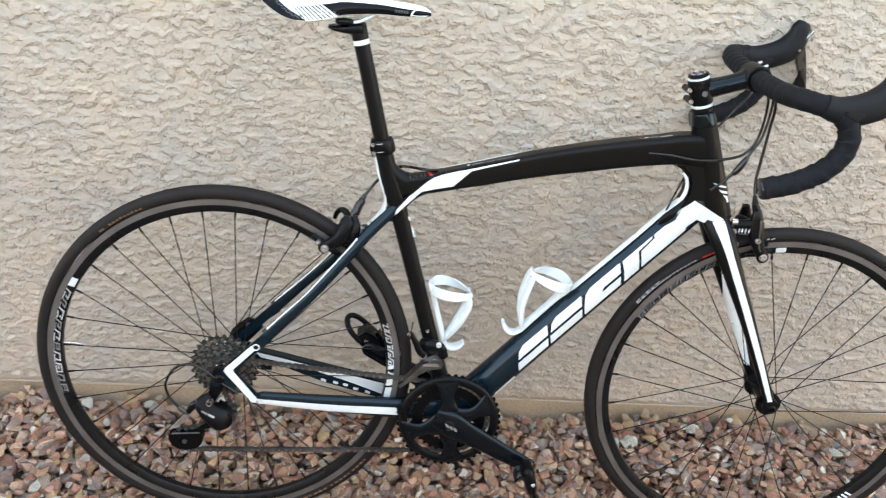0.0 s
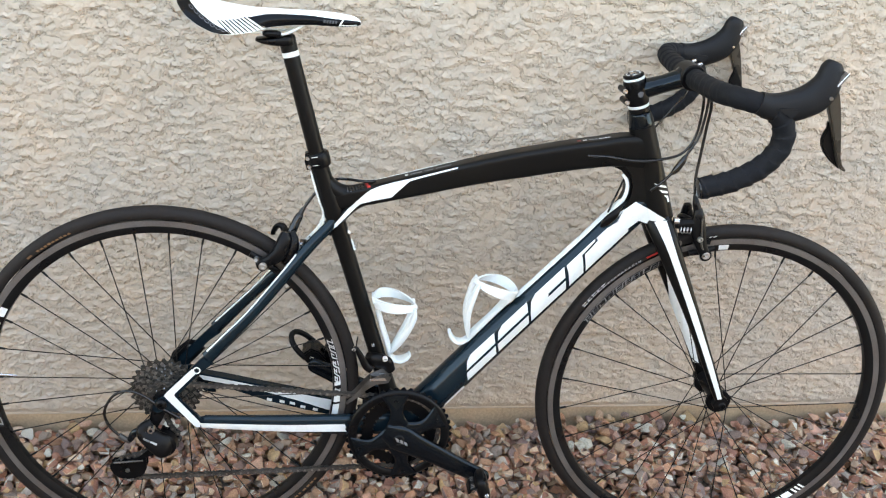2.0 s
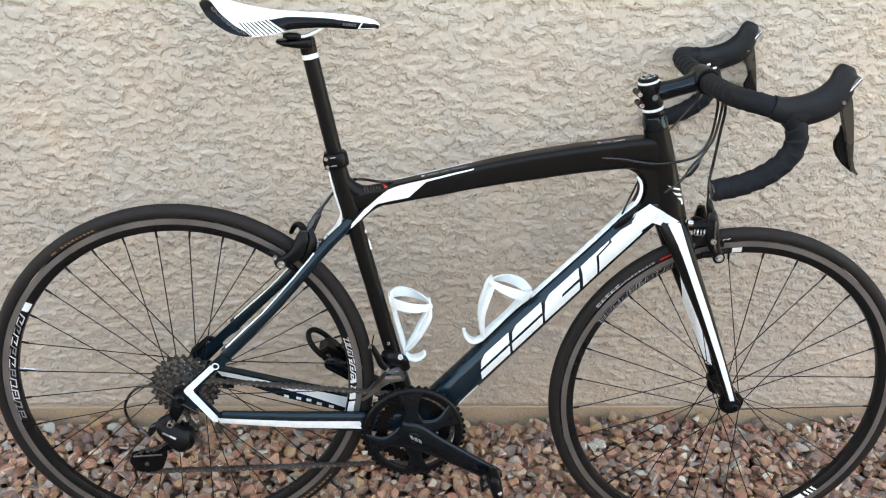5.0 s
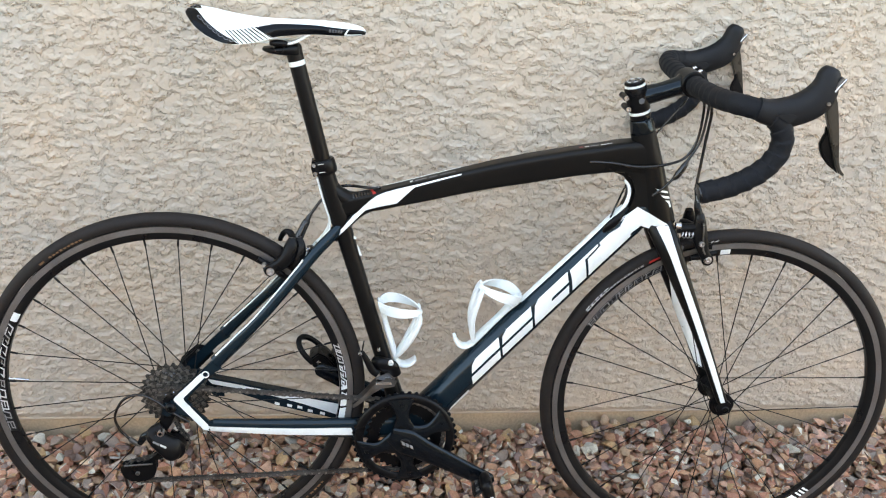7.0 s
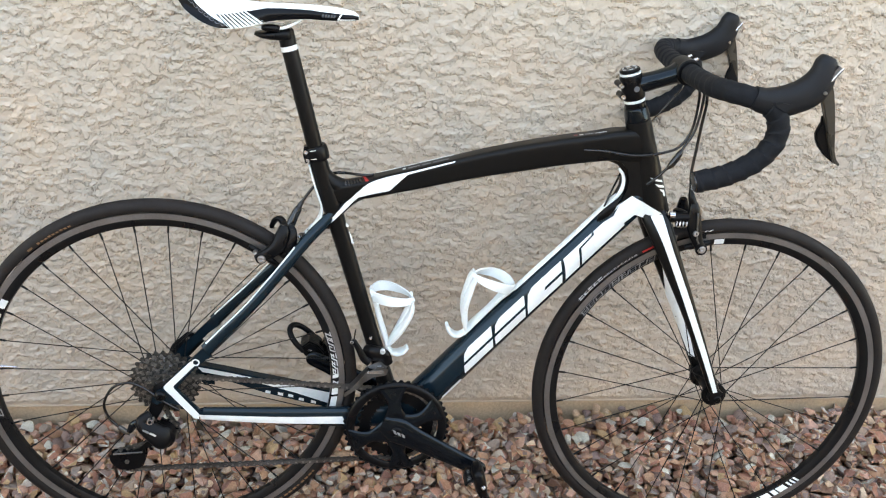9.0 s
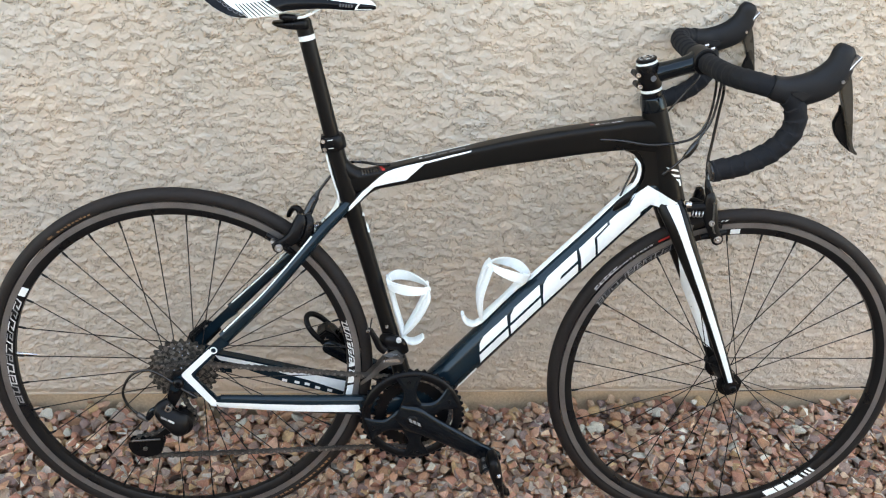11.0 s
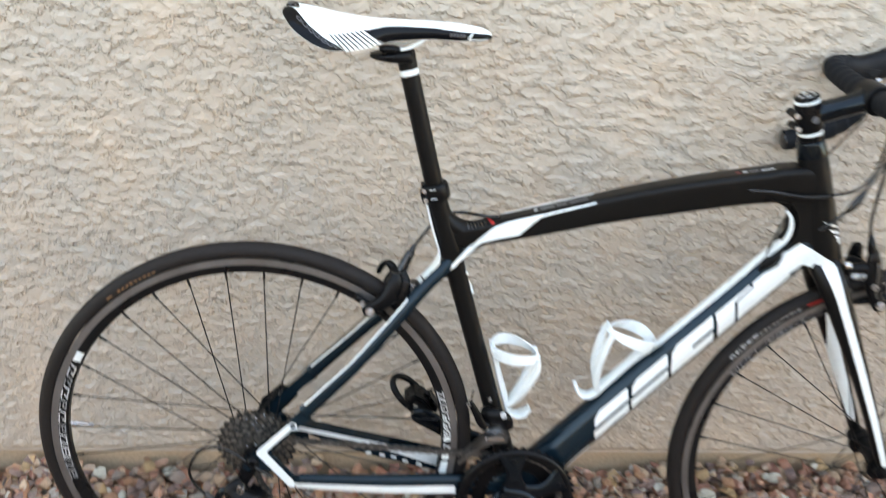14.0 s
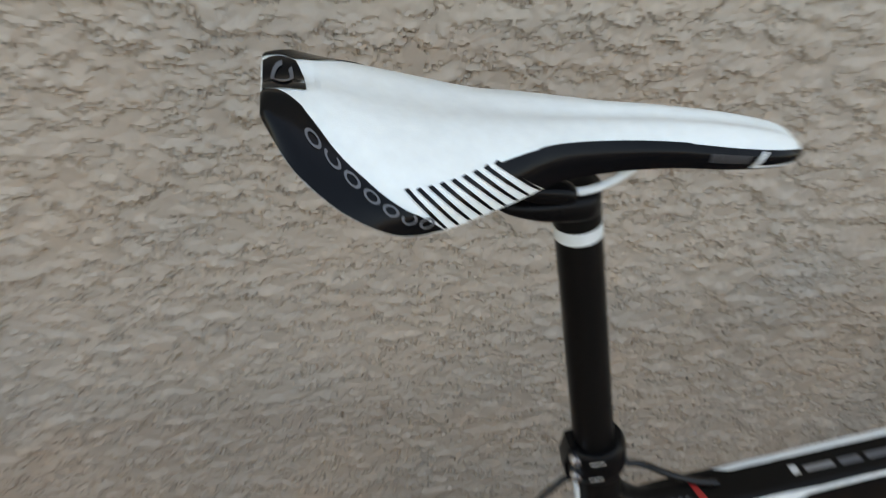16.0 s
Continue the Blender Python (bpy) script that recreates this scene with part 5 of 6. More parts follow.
part("white_blade_stripe", decal([(0.8285, 0.3460), (0.8490, 0.3490), (0.8600, 0.3180), (0.874, 0.286), (0.920, 0.191), (0.966, 0.092), (0.9985, 0.016), (0.9905, 0.014), (0.953, 0.095), (0.904, 0.197), (0.855, 0.297), (0.8400, 0.3250)], bl, 0.008), WHITE, fork, "white stripe down the fork blade")
bli = on_tube(mirrored(BLADE), 2.3, lift=0.0022)
part("white_blade_stripe", decal([(0.868, 0.288), (0.880, 0.290), (0.925, 0.175), (0.966, 0.088), (0.987, 0.034), (0.975, 0.038), (0.947, 0.092), (0.906, 0.170)], bli, 0.008), WHITE, fork)

stem = part("stem", loft([(0.773, 0, 0.5640, 0.0165, 0.0165), (0.785, 0, 0.5672, 0.0165, 0.0165), (0.815, 0, 0.5765, 0.0150, 0.0150), (0.838, 0, 0.5850, 0.0160, 0.0185), (0.846, 0, 0.5880, 0.0190, 0.0210)], 24), GLOSSALLOY, bike, "satin black alloy stem")
AX = Vector((-math.cos(HEAD), math.sin(HEAD)))
up_axis = lambda s: (0.7905 + AX.x * s, 0, 0.5055 + AX.y * s)


def collar_rows(s0, s1, r, e=0.0012):
    return [(*up_axis(s0), r - e, r - e), (*up_axis(s0 + e), r, r), (*up_axis(s1 - e), r, r), (*up_axis(s1), r - e, r - e)]


part("headset_cover", loft([(*up_axis(0.0), 0.0208, 0.0208), (*up_axis(0.004), 0.0212, 0.0212), (*up_axis(0.016), 0.0198, 0.0198), (*up_axis(0.0225), 0.0186, 0.0186), (*up_axis(0.0240), 0.0172, 0.0172)], 26, 4), GLOSSALLOY, bike, "glossy headset top cover")
part("spacer", loft(collar_rows(0.0242, 0.0325, 0.0172), 26, 1), ALLOY, bike)
part("spacer", loft(collar_rows(0.0327, 0.0377, 0.0178), 26, 1), WHITE, bike, "white headset spacer")
part("spacer", loft(collar_rows(0.0379, 0.0403, 0.0172, 0.0006), 26, 1), ALLOY, bike)
part("steerer_clamp", loft(collar_rows(0.0405, 0.0790, 0.0190, 0.002), 26, 2), ALLOY, stem)
part("spacer", loft(collar_rows(0.0795, 0.0835, 0.0176), 26, 1), WHITE, bike, "white spacer under the top cap")
part("top_cap", loft(collar_rows(0.0838, 0.0900, 0.0172, 0.002), 26, 1), ALLOY, bike, "black top cap with pale lettering")
cap = up_axis(0.0905)
for i in range(6):
    a = radians(60 * i + 15)
    part("cap_lettering", rod((cap[0] + 0.0115 * math.cos(a) * 0.95, 0.0115 * math.sin(a), cap[2] + 0.0115 * math.cos(a) * 0.30), (cap[0] + 0.0115 * math.cos(a + 0.55) * 0.95, 0.0115 * math.sin(a + 0.55), cap[2] + 0.0115 * math.cos(a + 0.55) * 0.30), 0.0009, 6), PALE, stem)
part("cap_bolt", rod((cap[0], 0, cap[2] - 0.002), up_axis(0.0918), 0.0045, 14), STEEL, stem)
for s0 in (0.049, 0.068):
    c = up_axis(s0)
    part("clamp_screw", rod((c[0] - 0.020, 0.014, c[2] - 0.006), (c[0] - 0.020, -0.014, c[2] - 0.006), 0.0052, 12), ALLOY, stem)
    part("clamp_screw_head", bolt((c[0] - 0.020, c[2] - 0.006), 0.013, 0.0175, 0.0045), STEEL, stem)
part("pale_disc", turned([(0.0185, 0.0050), (0.0200, 0.0045), (0.0200, 0.0010)], 18, (up_axis(0.0585)[0] + 0.002, up_axis(0.0585)[2])), DIM, stem)
BAR_C = (0.8585, 0.5925)
part("faceplate", turned([(-0.023, 0.0195), (-0.021, 0.0215), (0.021, 0.0215), (0.023, 0.0195)], 28, BAR_C), ALLOY, stem)
for w in (-0.0145, 0.0145):
    for dv, du in ((0.0205, 0.004), (-0.0205, 0.010)):
        part("faceplate_bolt", rod((BAR_C[0] + du + 0.002, w, BAR_C[1] + dv), (BAR_C[0] + du + 0.008, w, BAR_C[1] + dv + 0.002), 0.0027, 12), STEEL, stem)

# handlebar with its wrapped tape, brake hoods and levers
bars = new("handlebar")
bars.parent = bike
bars.matrix_basis = STEER
BAR = [(0.8585, 0.0, 0.5925), (0.8590, 0.060, 0.5935), (0.8600, 0.120, 0.5960), (0.8640, 0.156, 0.5985), (0.8780, 0.182, 0.5990), (0.9040, 0.1945, 0.5945), (0.9290, 0.199, 0.5830), (0.9415, 0.201, 0.5600), (0.9390, 0.202, 0.5310), (0.9150, 0.203, 0.5015), (0.8730, 0.204, 0.4785), (0.8290, 0.204, 0.4660)]
part("bar", loft([(q[0], s * q[1], q[2], 0.0130, 0.0130) for s, qs in ((-1, BAR[3:0:-1]), (1, BAR[:4])) for q in qs], 18, ref=(1, 0, 0)), ALLOY, bars)


def tape(s):
    r = smooth_rows([(u, s * w, v, 0.0, 0.0) for u, w, v in BAR], 16)
    d = np.concatenate([[0], np.cumsum(np.linalg.norm(np.diff(r[:, :3], axis=0), axis=1))])
    n, bm = 26, bmesh.new()
    rings = []
    side = Vector((0.2, 0, 1))
    P = [V(*q[:3]) for q in r]
    fine = np.arange(0.0265, d[-1], 0.0021)
    idx = np.stack([np.interp(fine, d, r[:, i]) for i in range(3)], -1)
    P = [V(*q) for q in idx]
    for i in range(len(P)):
        t = (P[min(i + 1, len(P) - 1)] - P[max(i - 1, 0)]).normalized()
        side = (side - t * side.dot(t)).normalized()
        up = side.cross(t)
        ring = []
        for j in range(n):
            a = math.tau * j / n
            # overlapping turns of the wrap
            phase = (fine[i] / 0.021 + s * j / n) % 1.0
            rad = 0.0157 + (0.0010 if fine[i] < 0.22 else 0.0019) * (1 - phase) ** 1.6 * (0.35 if phase > 0.93 else 1) + 0.0006 * noise.noise(P[i] * 90 + Vector((math.cos(a), math.sin(a), 0)))
            ring.append(bm.verts.new(P[i] + (side * math.cos(a) + up * math.sin(a)) * rad))
        rings.append(ring)
    for a, b in zip(rings, rings[1:]):
        for j in range(n):
            bm.faces.new((a[j], a[(j + 1) % n], b[(j + 1) % n], b[j]))
    bm.faces.new(rings[0][::-1])
    bm.faces.new(rings[-1])
    return bm


for s in (1, -1):
    part("bar_tape", tape(s), TAPE, bars, "wrapped black cork bar tape")
    part("bar_plug", loft([(0.8335, s * 0.204, 0.4675, 0.0150, 0.0150), (0.8275, s * 0.204, 0.4655, 0.0155, 0.0155), (0.8252, s * 0.204, 0.4650, 0.010, 0.010)], 20, 2), SHIFT, bars)
    lever = part("brake_lever", loft([(0.898, s * 0.1945, 0.5975, 0.0168, 0.0168), (0.914, s * 0.1965, 0.5935, 0.0190, 0.0172), (0.936, s * 0.199, 0.5935, 0.0225, 0.0160), (0.958, s * 0.200, 0.6005, 0.0230, 0.0172), (0.977, s * 0.200, 0.6115, 0.0238, 0.0172), (0.9885, s * 0.200, 0.6270, 0.0218, 0.0160), (0.9930, s * 0.199, 0.6420, 0.0185, 0.0145), (0.9940, s * 0.198, 0.6545, 0.0160, 0.0130), (0.9945, s * 0.198, 0.6620, 0.0110, 0.0100), (0.9950, s * 0.198, 0.6645, 0.005, 0.006)], 24, power=2.4), HOOD, bike, "black rubber brake hood with shift lever", at=STEER)
    part("hood_skirt", plate([(0.9070, 0.5960), (0.9160, 0.5875), (0.9290, 0.5800), (0.9440, 0.5735), (0.9490, 0.5790), (0.9640, 0.5945), (0.9500, 0.6020), (0.9250, 0.6030)], s * 0.1985 - 0.0182, s * 0.1985 + 0.0182, 0.008), HOOD, lever)
    part("cap_plate", plate([(0.9972, 0.6262), (0.9970, 0.6340), (1.0030, 0.6440), (1.0095, 0.6522), (1.0158, 0.6470), (1.0080, 0.6345), (1.0015, 0.6255)], s * 0.2005 - 0.011, s * 0.2005 + 0.0130, 0.0015), TRACK, lever, "satin silver name plate")
    part("plate_edge", wire([(0.9985, s * 0.2005 + 0.0128, 0.6280), (1.0080, s * 0.2005 + 0.0128, 0.6420), (1.0140, s * 0.2005 + 0.0128, 0.6500)], 0.0011, 6), STEEL, lever)
    part("pivot_pin", bolt((0.9935, 0.6135), s * 0.200 + 0.008, s * 0.200 + 0.0195, 0.0028), STEEL, lever)
    # the blade's bronze tone is the wall's reflection, put into its colour
    part("lever_blade", plate([(0.9950, 0.6080), (0.9985, 0.6200), (1.0070, 0.6235), (1.0120, 0.6140), (1.0165, 0.5990), (1.0222, 0.5780), (1.0276, 0.5542), (1.0340, 0.5240), (1.0395, 0.5120), (1.0463, 0.5054), (1.0450, 0.5026), (1.0378, 0.5062), (1.0310, 0.5160), (1.0225, 0.5360), (1.0124, 0.5620), (1.0042, 0.5830), (0.9985, 0.5960)], s * 0.203 - 0.006, s * 0.203 + 0.0045, 0.0028), LEVER, lever, "alloy lever blade, the wall's reflection painted into its colour")
    # thin paler wire along the blade's front edge
    part("blade_edge", wire([(1.0090, s * 0.203, 0.6215), (1.0168, s * 0.203, 0.5990), (1.0278, s * 0.203, 0.5540), (1.0345, s * 0.203, 0.5235), (1.0400, s * 0.203, 0.5118), (1.0460, s * 0.203, 0.5050)], 0.0011, 6), TRACK, lever)
    part("shift_paddle", plate([(1.0062, 0.5750), (1.0072, 0.5660), (1.0040, 0.5580), (1.0018, 0.5490), (1.0040, 0.5395), (1.0100, 0.5290), (1.0215, 0.5168), (1.0390, 0.5048), (1.0400, 0.5110), (1.0336, 0.5290), (1.0240, 0.5500), (1.0150, 0.5660), (1.0100, 0.5760)], s * 0.196 - 0.004, s * 0.196 + 0.004, 0.0024), ALLOY, lever)

# ---- brakes ----


def caliper(label, near, bridge, pad, slope):
    """A dual-pivot caliper: a near and a far arm, the piece that joins them over the tyre, shoes and bolts."""
    ob = new("brake_caliper")
    ob.parent = bike
    tagged(ob, label)
    part("caliper_arm", loft(near, 16, power=2.6), ALLOY, ob)
    part("caliper_arm", loft([(u, -w, v - 0.010, a, b) for u, w, v, a, b in near], 16, power=2.6), ALLOY, ob)
    part("arm_bridge", loft(bridge, 16, power=2.6, ref=(1, 0, 0)), ALLOY, ob)
    for s in (1, -1):
        part("brake_shoe", loft([(pad[0] - 0.022, s * 0.018, pad[1] - 0.022 * slope, 0.0045, 0.0045), (pad[0], s * 0.0195, pad[1], 0.0062, 0.0055), (pad[0] + 0.022, s * 0.018, pad[1] + 0.022 * slope, 0.0045, 0.0045)], 12), ALLOY, ob)
        part("shoe_bolt", bolt(pad, s * 0.036, s * 0.0425, 0.0055), STEEL, ob)
    return ob


fb = caliper("black front brake caliper", [(0.9030, 0.025, 0.372, 0.0065, 0.006), (0.9050, 0.027, 0.357, 0.0105, 0.008), (0.9085, 0.031, 0.330, 0.0130, 0.0085), (0.9165, 0.034, 0.306, 0.0100, 0.007), (0.9255, 0.034, 0.2915, 0.0085, 0.006), (0.9275, 0.034, 0.285, 0.004, 0.004)],
             [(0.900, -0.026, 0.334, 0.008, 0.007), (0.888, 0.0, 0.342, 0.010, 0.009), (0.900, 0.026, 0.344, 0.008, 0.007)], (0.9255, 0.2910), 0.26)
part("shoe_boss", turned([(0.030, 0.0100), (0.0370, 0.0108), (0.0385, 0.0095), (0.0385, 0.004)], 20, (0.9265, 0.2895)), ALLOY, fb)
part("washer", turned([(0.0385, 0.0074), (0.0402, 0.0070), (0.0402, 0.004)], 18, (0.9262, 0.2905)), STEEL, fb)
part("pivot_bolt", bolt((0.9095, 0.3206), 0.038, 0.0445, 0.0050), STEEL, fb)
part("pivot_boss", rod((0.868, 0.024, 0.342), (0.905, 0.027, 0.346), 0.0085, 16), ALLOY, fb)
part("barrel_adjuster", loft([(0.9030, 0.025, 0.366, 0.0072, 0.0072), (0.8985, 0.023, 0.380, 0.0062, 0.0062), (0.895, 0.020, 0.395, 0.003, 0.003)], 14), ALLOY, fb)
part("return_spring", wire([(0.8745 + 0.00085 * k, 0.031 + 0.0058 * math.cos(k * 0.9), 0.3335 + 0.0058 * math.sin(k * 0.9)) for k in range(26)], 0.0011, 6, 2), STEEL, fb, "small coiled steel spring")
part("spring_seat", rod((0.863, 0.026, 0.3480), (0.872, 0.027, 0.3480), 0.0062, 16), STEEL, fb)
part("cable_clamp", plate([(0.921, 0.322), (0.933, 0.318), (0.933, 0.308), (0.922, 0.309)], 0.022, 0.034, 0.002), ALLOY, fb)
part("release_lever", wire([(0.9075, 0.040, 0.358), (0.9095, 0.041, 0.340), (0.9130, 0.042, 0.312), (0.918, 0.041, 0.302)], 0.0016, 8), DARKSTEEL, fb)
part("steel_bracket", plate([(0.857, 0.338), (0.864, 0.326), (0.872, 0.305), (0.881, 0.302), (0.882, 0.312), (0.876, 0.314), (0.869, 0.334)], 0.030, 0.033, 0.0008), DARKSTEEL, fb)
rb = caliper("black rear brake caliper", [(0.1590, 0.031, 0.2490, 0.0050, 0.005), (0.1650, 0.031, 0.2510, 0.0080, 0.006), (0.1800, 0.031, 0.2570, 0.0100, 0.0075), (0.1960, 0.028, 0.2700, 0.0125, 0.009), (0.2040, 0.022, 0.2900, 0.0115, 0.009), (0.2050, 0.018, 0.3040, 0.0060, 0.007)],
             [(0.196, -0.026, 0.268, 0.008, 0.007), (0.207, 0.0, 0.284, 0.010, 0.009), (0.204, 0.022, 0.284, 0.008, 0.007)], (0.1700, 0.2497), -0.68)
part("shoe_boss", turned([(0.030, 0.0088), (0.0370, 0.0096), (0.0385, 0.0084), (0.0385, 0.004)], 20, (0.1690, 0.2500)), ALLOY, rb)
part("washer", turned([(0.0385, 0.0070), (0.0402, 0.0066), (0.0402, 0.004)], 18, (0.1700, 0.2497)), STEEL, rb)
part("toe_in_bolt", bolt((0.1590, 0.2580), 0.026, 0.0340, 0.0040), STEEL, rb)
part("arm_body", loft([(0.2060, 0.020, 0.2500, 0.0075, 0.008), (0.2160, 0.018, 0.2680, 0.0100, 0.009), (0.2195, 0.014, 0.2870, 0.0085, 0.008), (0.2150, 0.010, 0.3020, 0.0060, 0.006)], 16, power=2.6), ALLOY, rb)
part("release_lever", loft([(0.2040, -0.0330, 0.2800, 0.0060, 0.0065), (0.2000, -0.0355, 0.2905, 0.0062, 0.0070), (0.1935, -0.0390, 0.2940, 0.0050, 0.0070), (0.1865, -0.0420, 0.2895, 0.0042, 0.0062), (0.1818, -0.0445, 0.2800, 0.0034, 0.0055), (0.1808, -0.0450, 0.2745, 0.0024, 0.0045)], 14), ALLOY, rb, "hooked black quick-release lever")
part("return_spring", wire([(0.2285 + 0.0004 * k, 0.010 + 0.0035 * math.cos(k), 0.2800 + 0.0035 * math.sin(k)) for k in range(16)], 0.0009, 6, 2), STEEL, rb)
part("cable_boot", loft([(0.2080, -0.0190, 0.2760, 0.0070, 0.0065), (0.2135, -0.0205, 0.2890, 0.0080, 0.0074), (0.2210, -0.0250, 0.3060, 0.0074, 0.0070), (0.2268, -0.0280, 0.3175, 0.0066, 0.0062), (0.2285, -0.0290, 0.3210, 0.0046, 0.0044), (0.2325, -0.0313, 0.3290, 0.0034, 0.0034)], 14), CABLE, rb, "black rubber cable boot")

# ---- cables ----
part("brake_cable", wire([(0.862, 0.070, 0.578), (0.884, 0.040, 0.568), (0.8965, 0.020, 0.545), (0.898, 0.012, 0.511), (0.896, 0.011, 0.456), (0.8935, 0.014, 0.421), (0.895, 0.020, 0.393)], 0.0026, 10), CABLE, bike, "black front brake cable")
part("shift_cable", wire([(0.864, 0.050, 0.578), (0.879, 0.028, 0.556), (0.879, 0.022, 0.502), (0.861, 0.024, 0.469), (0.827, 0.027, 0.4565), (0.784, 0.026, 0.451), (0.735, 0.0235, 0.4555), (0.70, 0.0195, 0.455)], 0.0023, 10), CABLE, bike)
part("shift_cable", wire([(0.866, 0.055, 0.580), (0.885, 0.032, 0.562), (0.8825, 0.028, 0.503), (0.866, 0.031, 0.470), (0.857, 0.032, 0.452), (0.8345, 0.029, 0.421), (0.815, 0.024, 0.400)], 0.0023, 10), CABLE, bike)
part("inline_adjuster", loft([(0.864, 0.031, 0.4655, 0.003, 0.003), (0.8585, 0.032, 0.4555, 0.0055, 0.0055), (0.8495, 0.032, 0.440, 0.0055, 0.0055), (0.844, 0.031, 0.433, 0.003, 0.003)], 12), CABLE, bike)
part("brake_cable", wire([(0.874, -0.035, 0.573), (0.866, -0.025, 0.556), (0.848, -0.022, 0.534), (0.826, -0.022, 0.504), (0.80, -0.025, 0.47), (0.77, -0.023, 0.455)], 0.0016, 10), SHIFT, bike)
part("shift_cable", wire([(0.800, -0.028, 0.44), (0.778, -0.006, 0.415), (0.7625, 0.0, 0.378), (0.752, 0.006, 0.352)], 0.0018, 8), CABLE, bike)
part("brake_cable", wire([(0.352, 0.0, 0.392), (0.338, -0.004, 0.3895), (0.3225, -0.012, 0.3880), (0.306, -0.024, 0.3860), (0.290, -0.0260, 0.3850), (0.275, -0.0300, 0.3790), (0.2605, -0.0330, 0.3660), (0.2475, -0.0330, 0.3500), (0.2325, -0.0313, 0.3280)], 0.0025, 10), CABLE, bike, "black rear brake cable")

# ---- two bottle cages ----


def bottle_cage(base, axis, label):
    """Built on the tube: z along it, x away from it, y across."""
    t = Vector((axis[0], 0, axis[1])).normalized()
    out = Vector((t.z, 0, -t.x)) if label == "seat" else Vector((-t.z, 0, t.x))
    m = Matrix((( out.x, 0, t.x, base[0]), (0, 1, 0, 0), (out.z, 0, t.z, base[1]), (0, 0, 0, 1)))
    high, drop = (0.111, 0.032) if label == "seat" else (0.121, 0.031)
    ob = new("bottle_cage")
    ob.parent = bike
    ob.matrix_basis = m
    tagged(ob, "white plastic bottle cage")
    part("back_plate", loft([(0.002, 0, -0.004, 0.0035, 0.009), (0.004, 0, 0.02, 0.0050, 0.0105), (0.004, 0, 0.062, 0.0048, 0.0080), (0.005, 0, 0.092, 0.0045, 0.012), (0.005, 0, 0.112, 0.004, 0.018), (0.004, 0, 0.120, 0.002, 0.011)], 14, power=3), PLASTIC, ob)
    part("foot", loft([(0.002, 0, 0.004, 0.003, 0.010), (0.006, 0, -0.011, 0.0032, 0.011), (0.016, 0, -0.0175, 0.0035, 0.013), (0.028, 0, -0.0165, 0.0035, 0.013), (0.037, 0, -0.0115, 0.003, 0.010)], 14, power=3), PLASTIC, ob)
    bm = bmesh.new()
    n, ring = 40, []
    for i in range(n + 1):
        a = math.radians(6) + (math.tau - math.radians(12)) * i / n
        f = (1 - math.cos(a)) / 2
        c = Vector((0.068 * f + 0.003, 0.0355 * math.sin(a) * (1 - 0.30 * f * f), high - drop * f ** 1.3))
        nrm = Vector((-math.cos(a), math.sin(a), 0))
        tall = 0.0040 + 0.0040 * abs(math.sin(a)) ** 1.5 + 0.003 * (0.5 + 0.5 * math.cos(a))
        up = Vector((0.25 * math.cos(a), 0, 1)).normalized()
        ring.append([bm.verts.new(c + nrm * x + up * y) for x, y in ((-0.0014, -tall), (0.0014, -tall), (0.0018, 0), (0.0014, tall), (-0.0014, tall), (-0.0018, 0))])
    for a, b in zip(ring, ring[1:]):
        for j in range(6):
            bm.faces.new((a[j], a[(j + 1) % 6], b[(j + 1) % 6], b[j]))
    bm.faces.new(ring[0])
    bm.faces.new(ring[-1][::-1])
    part("holder_ring", bm, PLASTIC, ob)
    for s in (1, -1):
        part("strut", loft([(0.069, s * 0.016, high - drop + 0.002, 0.0028, 0.0085), (0.063, s * 0.018, high - drop - 0.015, 0.0046, 0.0095), (0.042, s * 0.014, 0.038, 0.0054, 0.0095), (0.018, s * 0.007, 0.015, 0.0048, 0.0085), (0.004, s * 0.003, 0.004, 0.003, 0.007)], 12, power=3), PLASTIC, ob)
    for z in (0.022, 0.076):
        part("mounting_screw", rod((0.004, 0, z), (0.0085, 0, z), 0.0048, 12), STEEL, ob)
    part("black_vent", decal([(0.055, 0.056), (0.057, 0.057), (0.065, 0.072), (0.063, 0.071)], lambda x, z: Vector((x, -0.0235, z)), 0.05), ALLOY, ob)
    return ob


bottle_cage((0.3875, 0.0690), (-0.30, 0.954), "seat")
bottle_cage((0.5300, 0.1010), (0.655, 0.755), "down")

# ---- gravel: crushed multicoloured stone, dropped one by one onto a height map ----


def stone_mesh(k, worn=True):
    rng = random.Random(100 + k)
    b = bmesh.new()
    pts = []
    for i in range(rng.randint(9, 13)):
        d = Vector((rng.gauss(0, 1), rng.gauss(0, 1), rng.gauss(0, 1))).normalized()
        pts.append(b.verts.new((d.x * rng.uniform(0.82, 1.08), d.y * rng.uniform(0.66, 0.86), d.z * rng.uniform(0.50, 0.66))))
    hull = bmesh.ops.convex_hull(b, input=pts)
    bmesh.ops.delete(b, geom=list({g for g in hull["geom_interior"] + hull["geom_unused"] if isinstance(g, bmesh.types.BMVert)}), context='VERTS')
    if worn:
        bmesh.ops.bevel(b, geom=b.edges[:], offset=0.085, segments=1, affect='EDGES', clamp_overlap=True)
    return b


KINDS = []
for k in range(26):
    b = stone_mesh(k)
    bmesh.ops.triangulate(b, faces=[f for f in b.faces if len(f.verts) > 4])
    me = to_mesh("stone", b, STONE, 32)
    KINDS.append((me, np.array([v.co[:] for v in me.vertices]), [tuple(p.vertices) for p in me.polygons]))

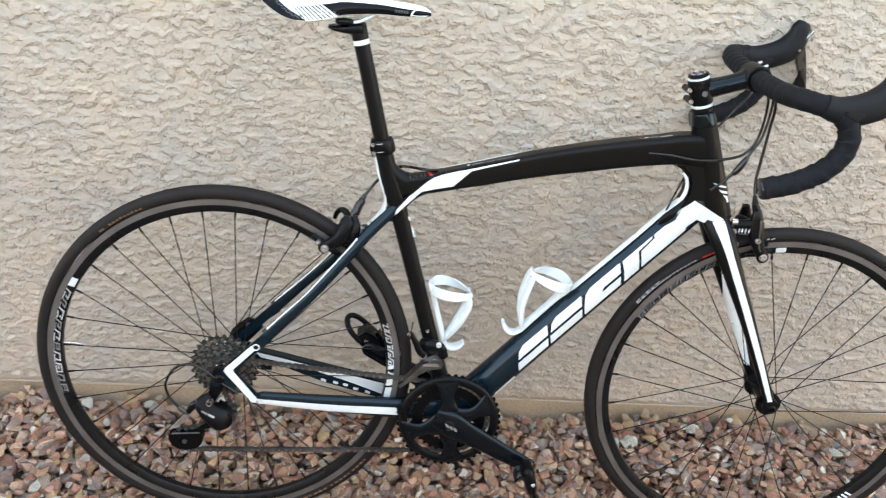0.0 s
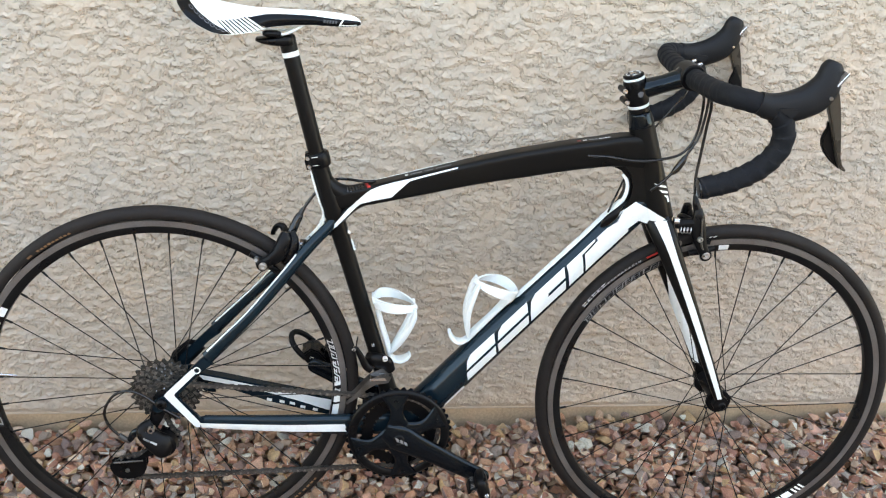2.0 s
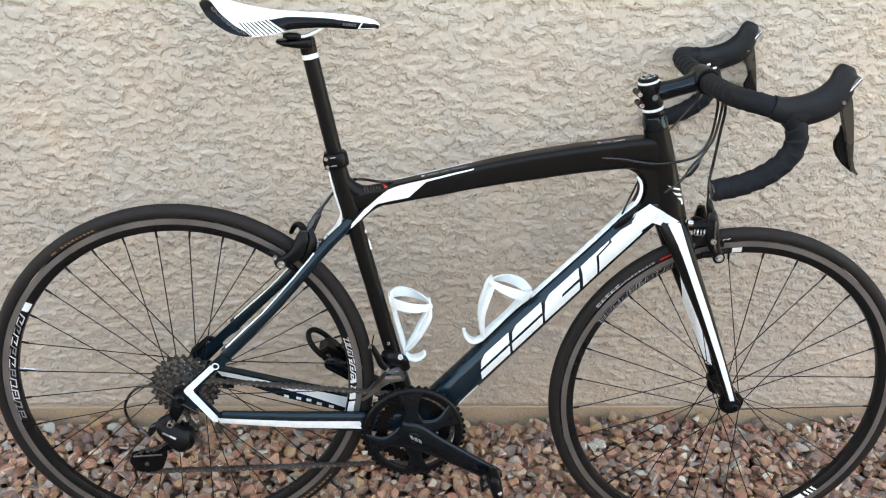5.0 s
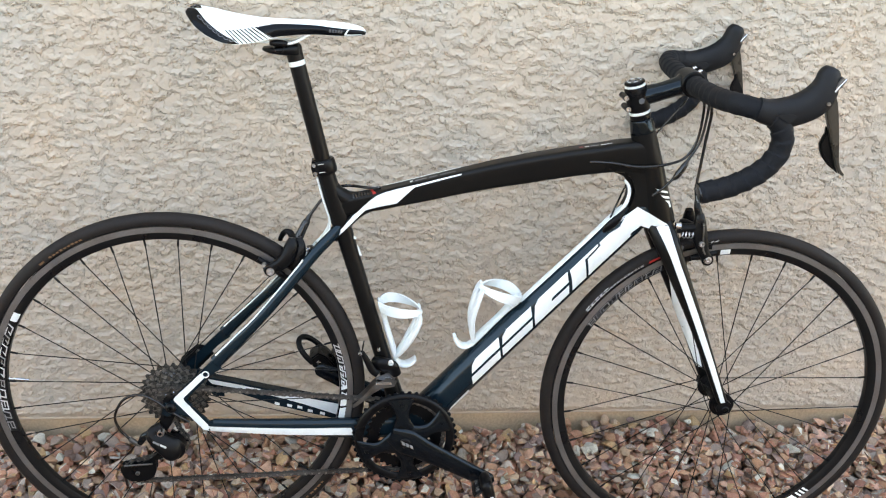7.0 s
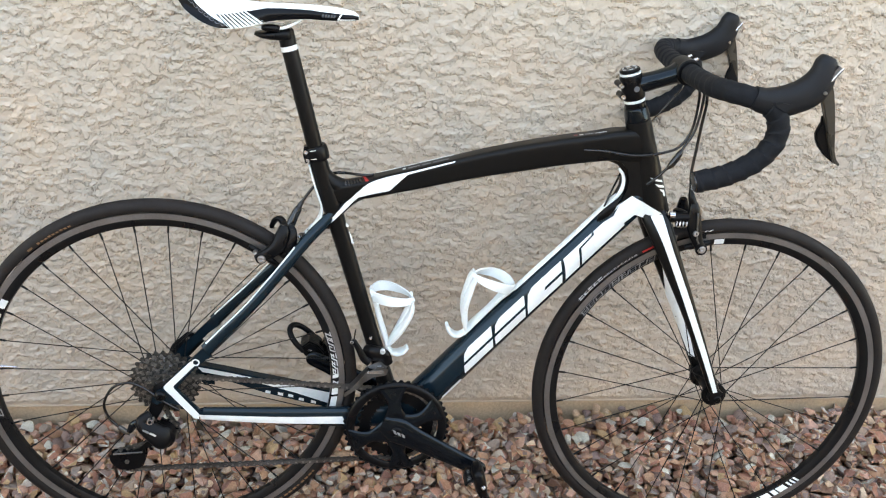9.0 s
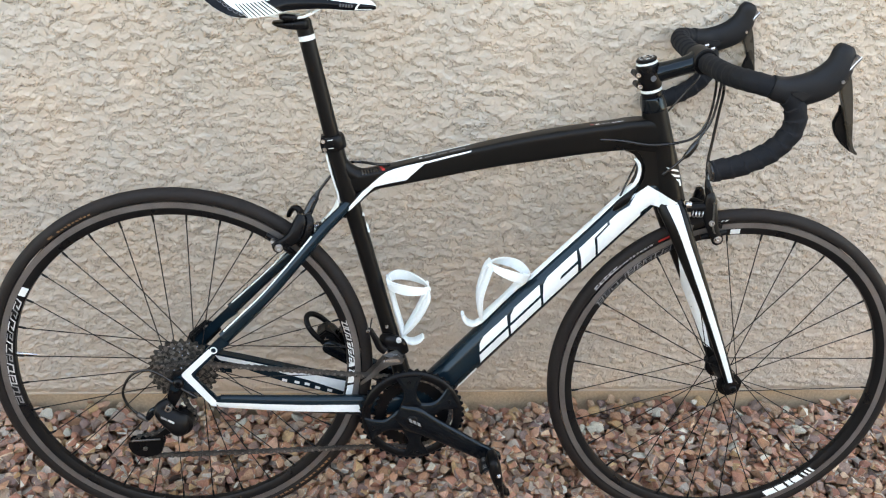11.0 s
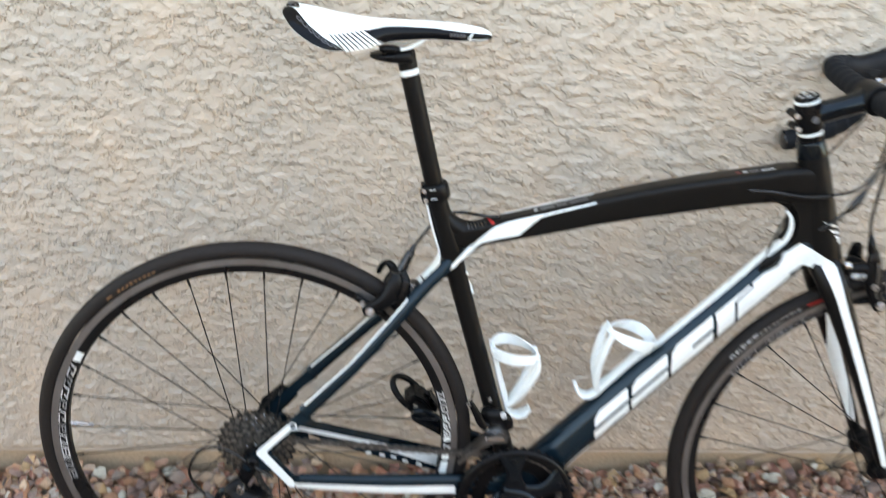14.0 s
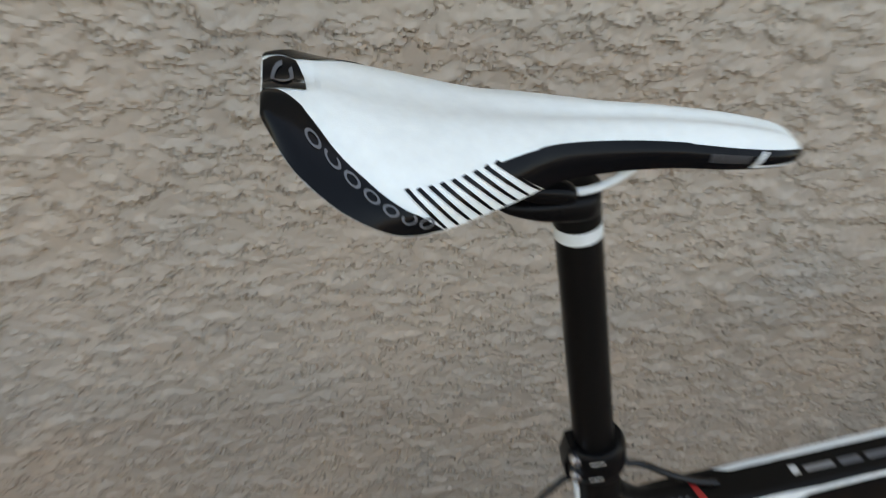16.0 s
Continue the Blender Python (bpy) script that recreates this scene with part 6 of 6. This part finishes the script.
rng = np.random.default_rng(11)
GX0, GX1, GY0, GY1, cell = -1.35, 1.55, -0.62, 0.005, 0.005
level = lambda x, y: -0.008 + (0.039 + 0.004 * math.sin(5.1 * x + 0.7)) * (1 - np.clip(-y / 0.20, 0, 1))
hmap = np.full((int((GY1 - GY0) / cell) + 1, int((GX1 - GX0) / cell) + 1), -0.058)
stones = []
for size_lo, size_hi, count, back in ((0.015, 0.027, 3000, GY0), (0.012, 0.025, 3600, GY0), (0.012, 0.024, 2200, -0.16), (0.012, 0.020, 2400, GY0), (0.007, 0.012, 1500, GY0)):
    for i in range(count):
        a = rng.uniform(size_lo, size_hi)
        x, y = rng.uniform(GX0 + 0.03, GX1 - 0.03), rng.uniform(back + 0.03, GY1 - a * 0.62)
        j0, i0, rr = int((x - GX0) / cell), int((y - GY0) / cell), max(1, int(a * 0.75 / cell))
        win = hmap[max(0, i0 - rr):i0 + rr + 1, max(0, j0 - rr):j0 + rr + 1]
        base = np.quantile(win, 0.45)
        top = base + a * 0.85
        if top > level(x, y) + 0.012 + rng.uniform(-0.006, 0.006):
            continue
        stones.append((x, y, base + a * 0.36, a, rng.uniform(0, math.tau), rng.normal(0, 0.30), rng.normal(0, 0.30), int(rng.integers(len(KINDS)))))
        yy, xx = np.mgrid[max(0, i0 - rr):max(0, i0 - rr) + win.shape[0], max(0, j0 - rr):max(0, j0 - rr) + win.shape[1]]
        d = ((xx * cell + GX0 - x) ** 2 + (yy * cell + GY0 - y) ** 2) / (a * 0.8) ** 2
        win[:] = np.maximum(win, np.where(d < 1, base + a * (0.36 + 0.5 * np.sqrt(np.clip(1 - d, 0, 1))), -1))
# the loose stones that lie uppermost between the wheels, one by one
order = sorted((i for i, s in enumerate(stones) if -0.75 < s[0] < 0.95 and -0.36 < s[1] and s[2] > -0.03), key=lambda i: -stones[i][2] - 0.6 * stones[i][3])[:300]
single = set(order)
verts, polys, base = [], [], 0
for i, (x, y, z, a, rz, tx, ty, k) in enumerate(stones):
    m = Matrix.Translation((x, y, z)) @ Euler((tx, ty, rz)).to_matrix().to_4x4() @ Matrix.Scale(a, 4)
    if i in single:
        ob = new("stone", KINDS[k][0])
        ob.parent = ground
        ob.matrix_basis = Matrix.Translation((0, 0, 0.06)) @ m
        continue
    mm = np.array(m)
    verts.append(KINDS[k][1] @ mm[:3, :3].T + mm[:3, 3])
    polys.extend(tuple(v + base for v in f) for f in KINDS[k][2])
    base += len(KINDS[k][1])
# the bed goes on along the wall and out into the yard
plain = []
for k in range(12):
    b = stone_mesh(k, False)
    bmesh.ops.triangulate(b, faces=b.faces)
    b.verts.index_update()
    plain.append((np.array([v.co[:] for v in b.verts]), [tuple(v.index for v in f.verts) for f in b.faces]))
    b.free()
for i in range(9500):
    x, y, a = rng.uniform(-2.8, 3.0), rng.uniform(-1.25, -0.02), rng.uniform(0.014, 0.030)
    thin = max(0.0, abs(x - 0.1) - 2.1) / 0.9 + max(0.0, -0.85 - y) / 0.45
    if (GX0 < x < GX1 and y > GY0) or thin > 0.5 * (math.sin(x * 5.3) * math.sin(y * 9.1 + x) + 1) * 0.6 + rng.uniform(0, 0.7):
        continue
    m = Matrix.Translation((x, y, rng.uniform(-0.045, -0.014))) @ Euler((rng.normal(0, 0.4), rng.normal(0, 0.4), rng.uniform(0, math.tau))).to_matrix().to_4x4() @ Matrix.Scale(a, 4)
    mm, (pv, pf) = np.array(m), plain[int(rng.integers(12))]
    verts.append(pv @ mm[:3, :3].T + mm[:3, 3])
    polys.extend(tuple(v + base for v in f) for f in pf)
    base += len(pv)
me = bpy.data.meshes.new("gravel")
me.from_pydata(np.vstack(verts).tolist(), [], polys)
me.materials.append(STONES)
me.shade_smooth()
me.set_sharp_from_angle(angle=radians(20))
tagged(new("gravel", me), "crushed pink, tan and grey stone along the wall", "gravel", kind="stuff")
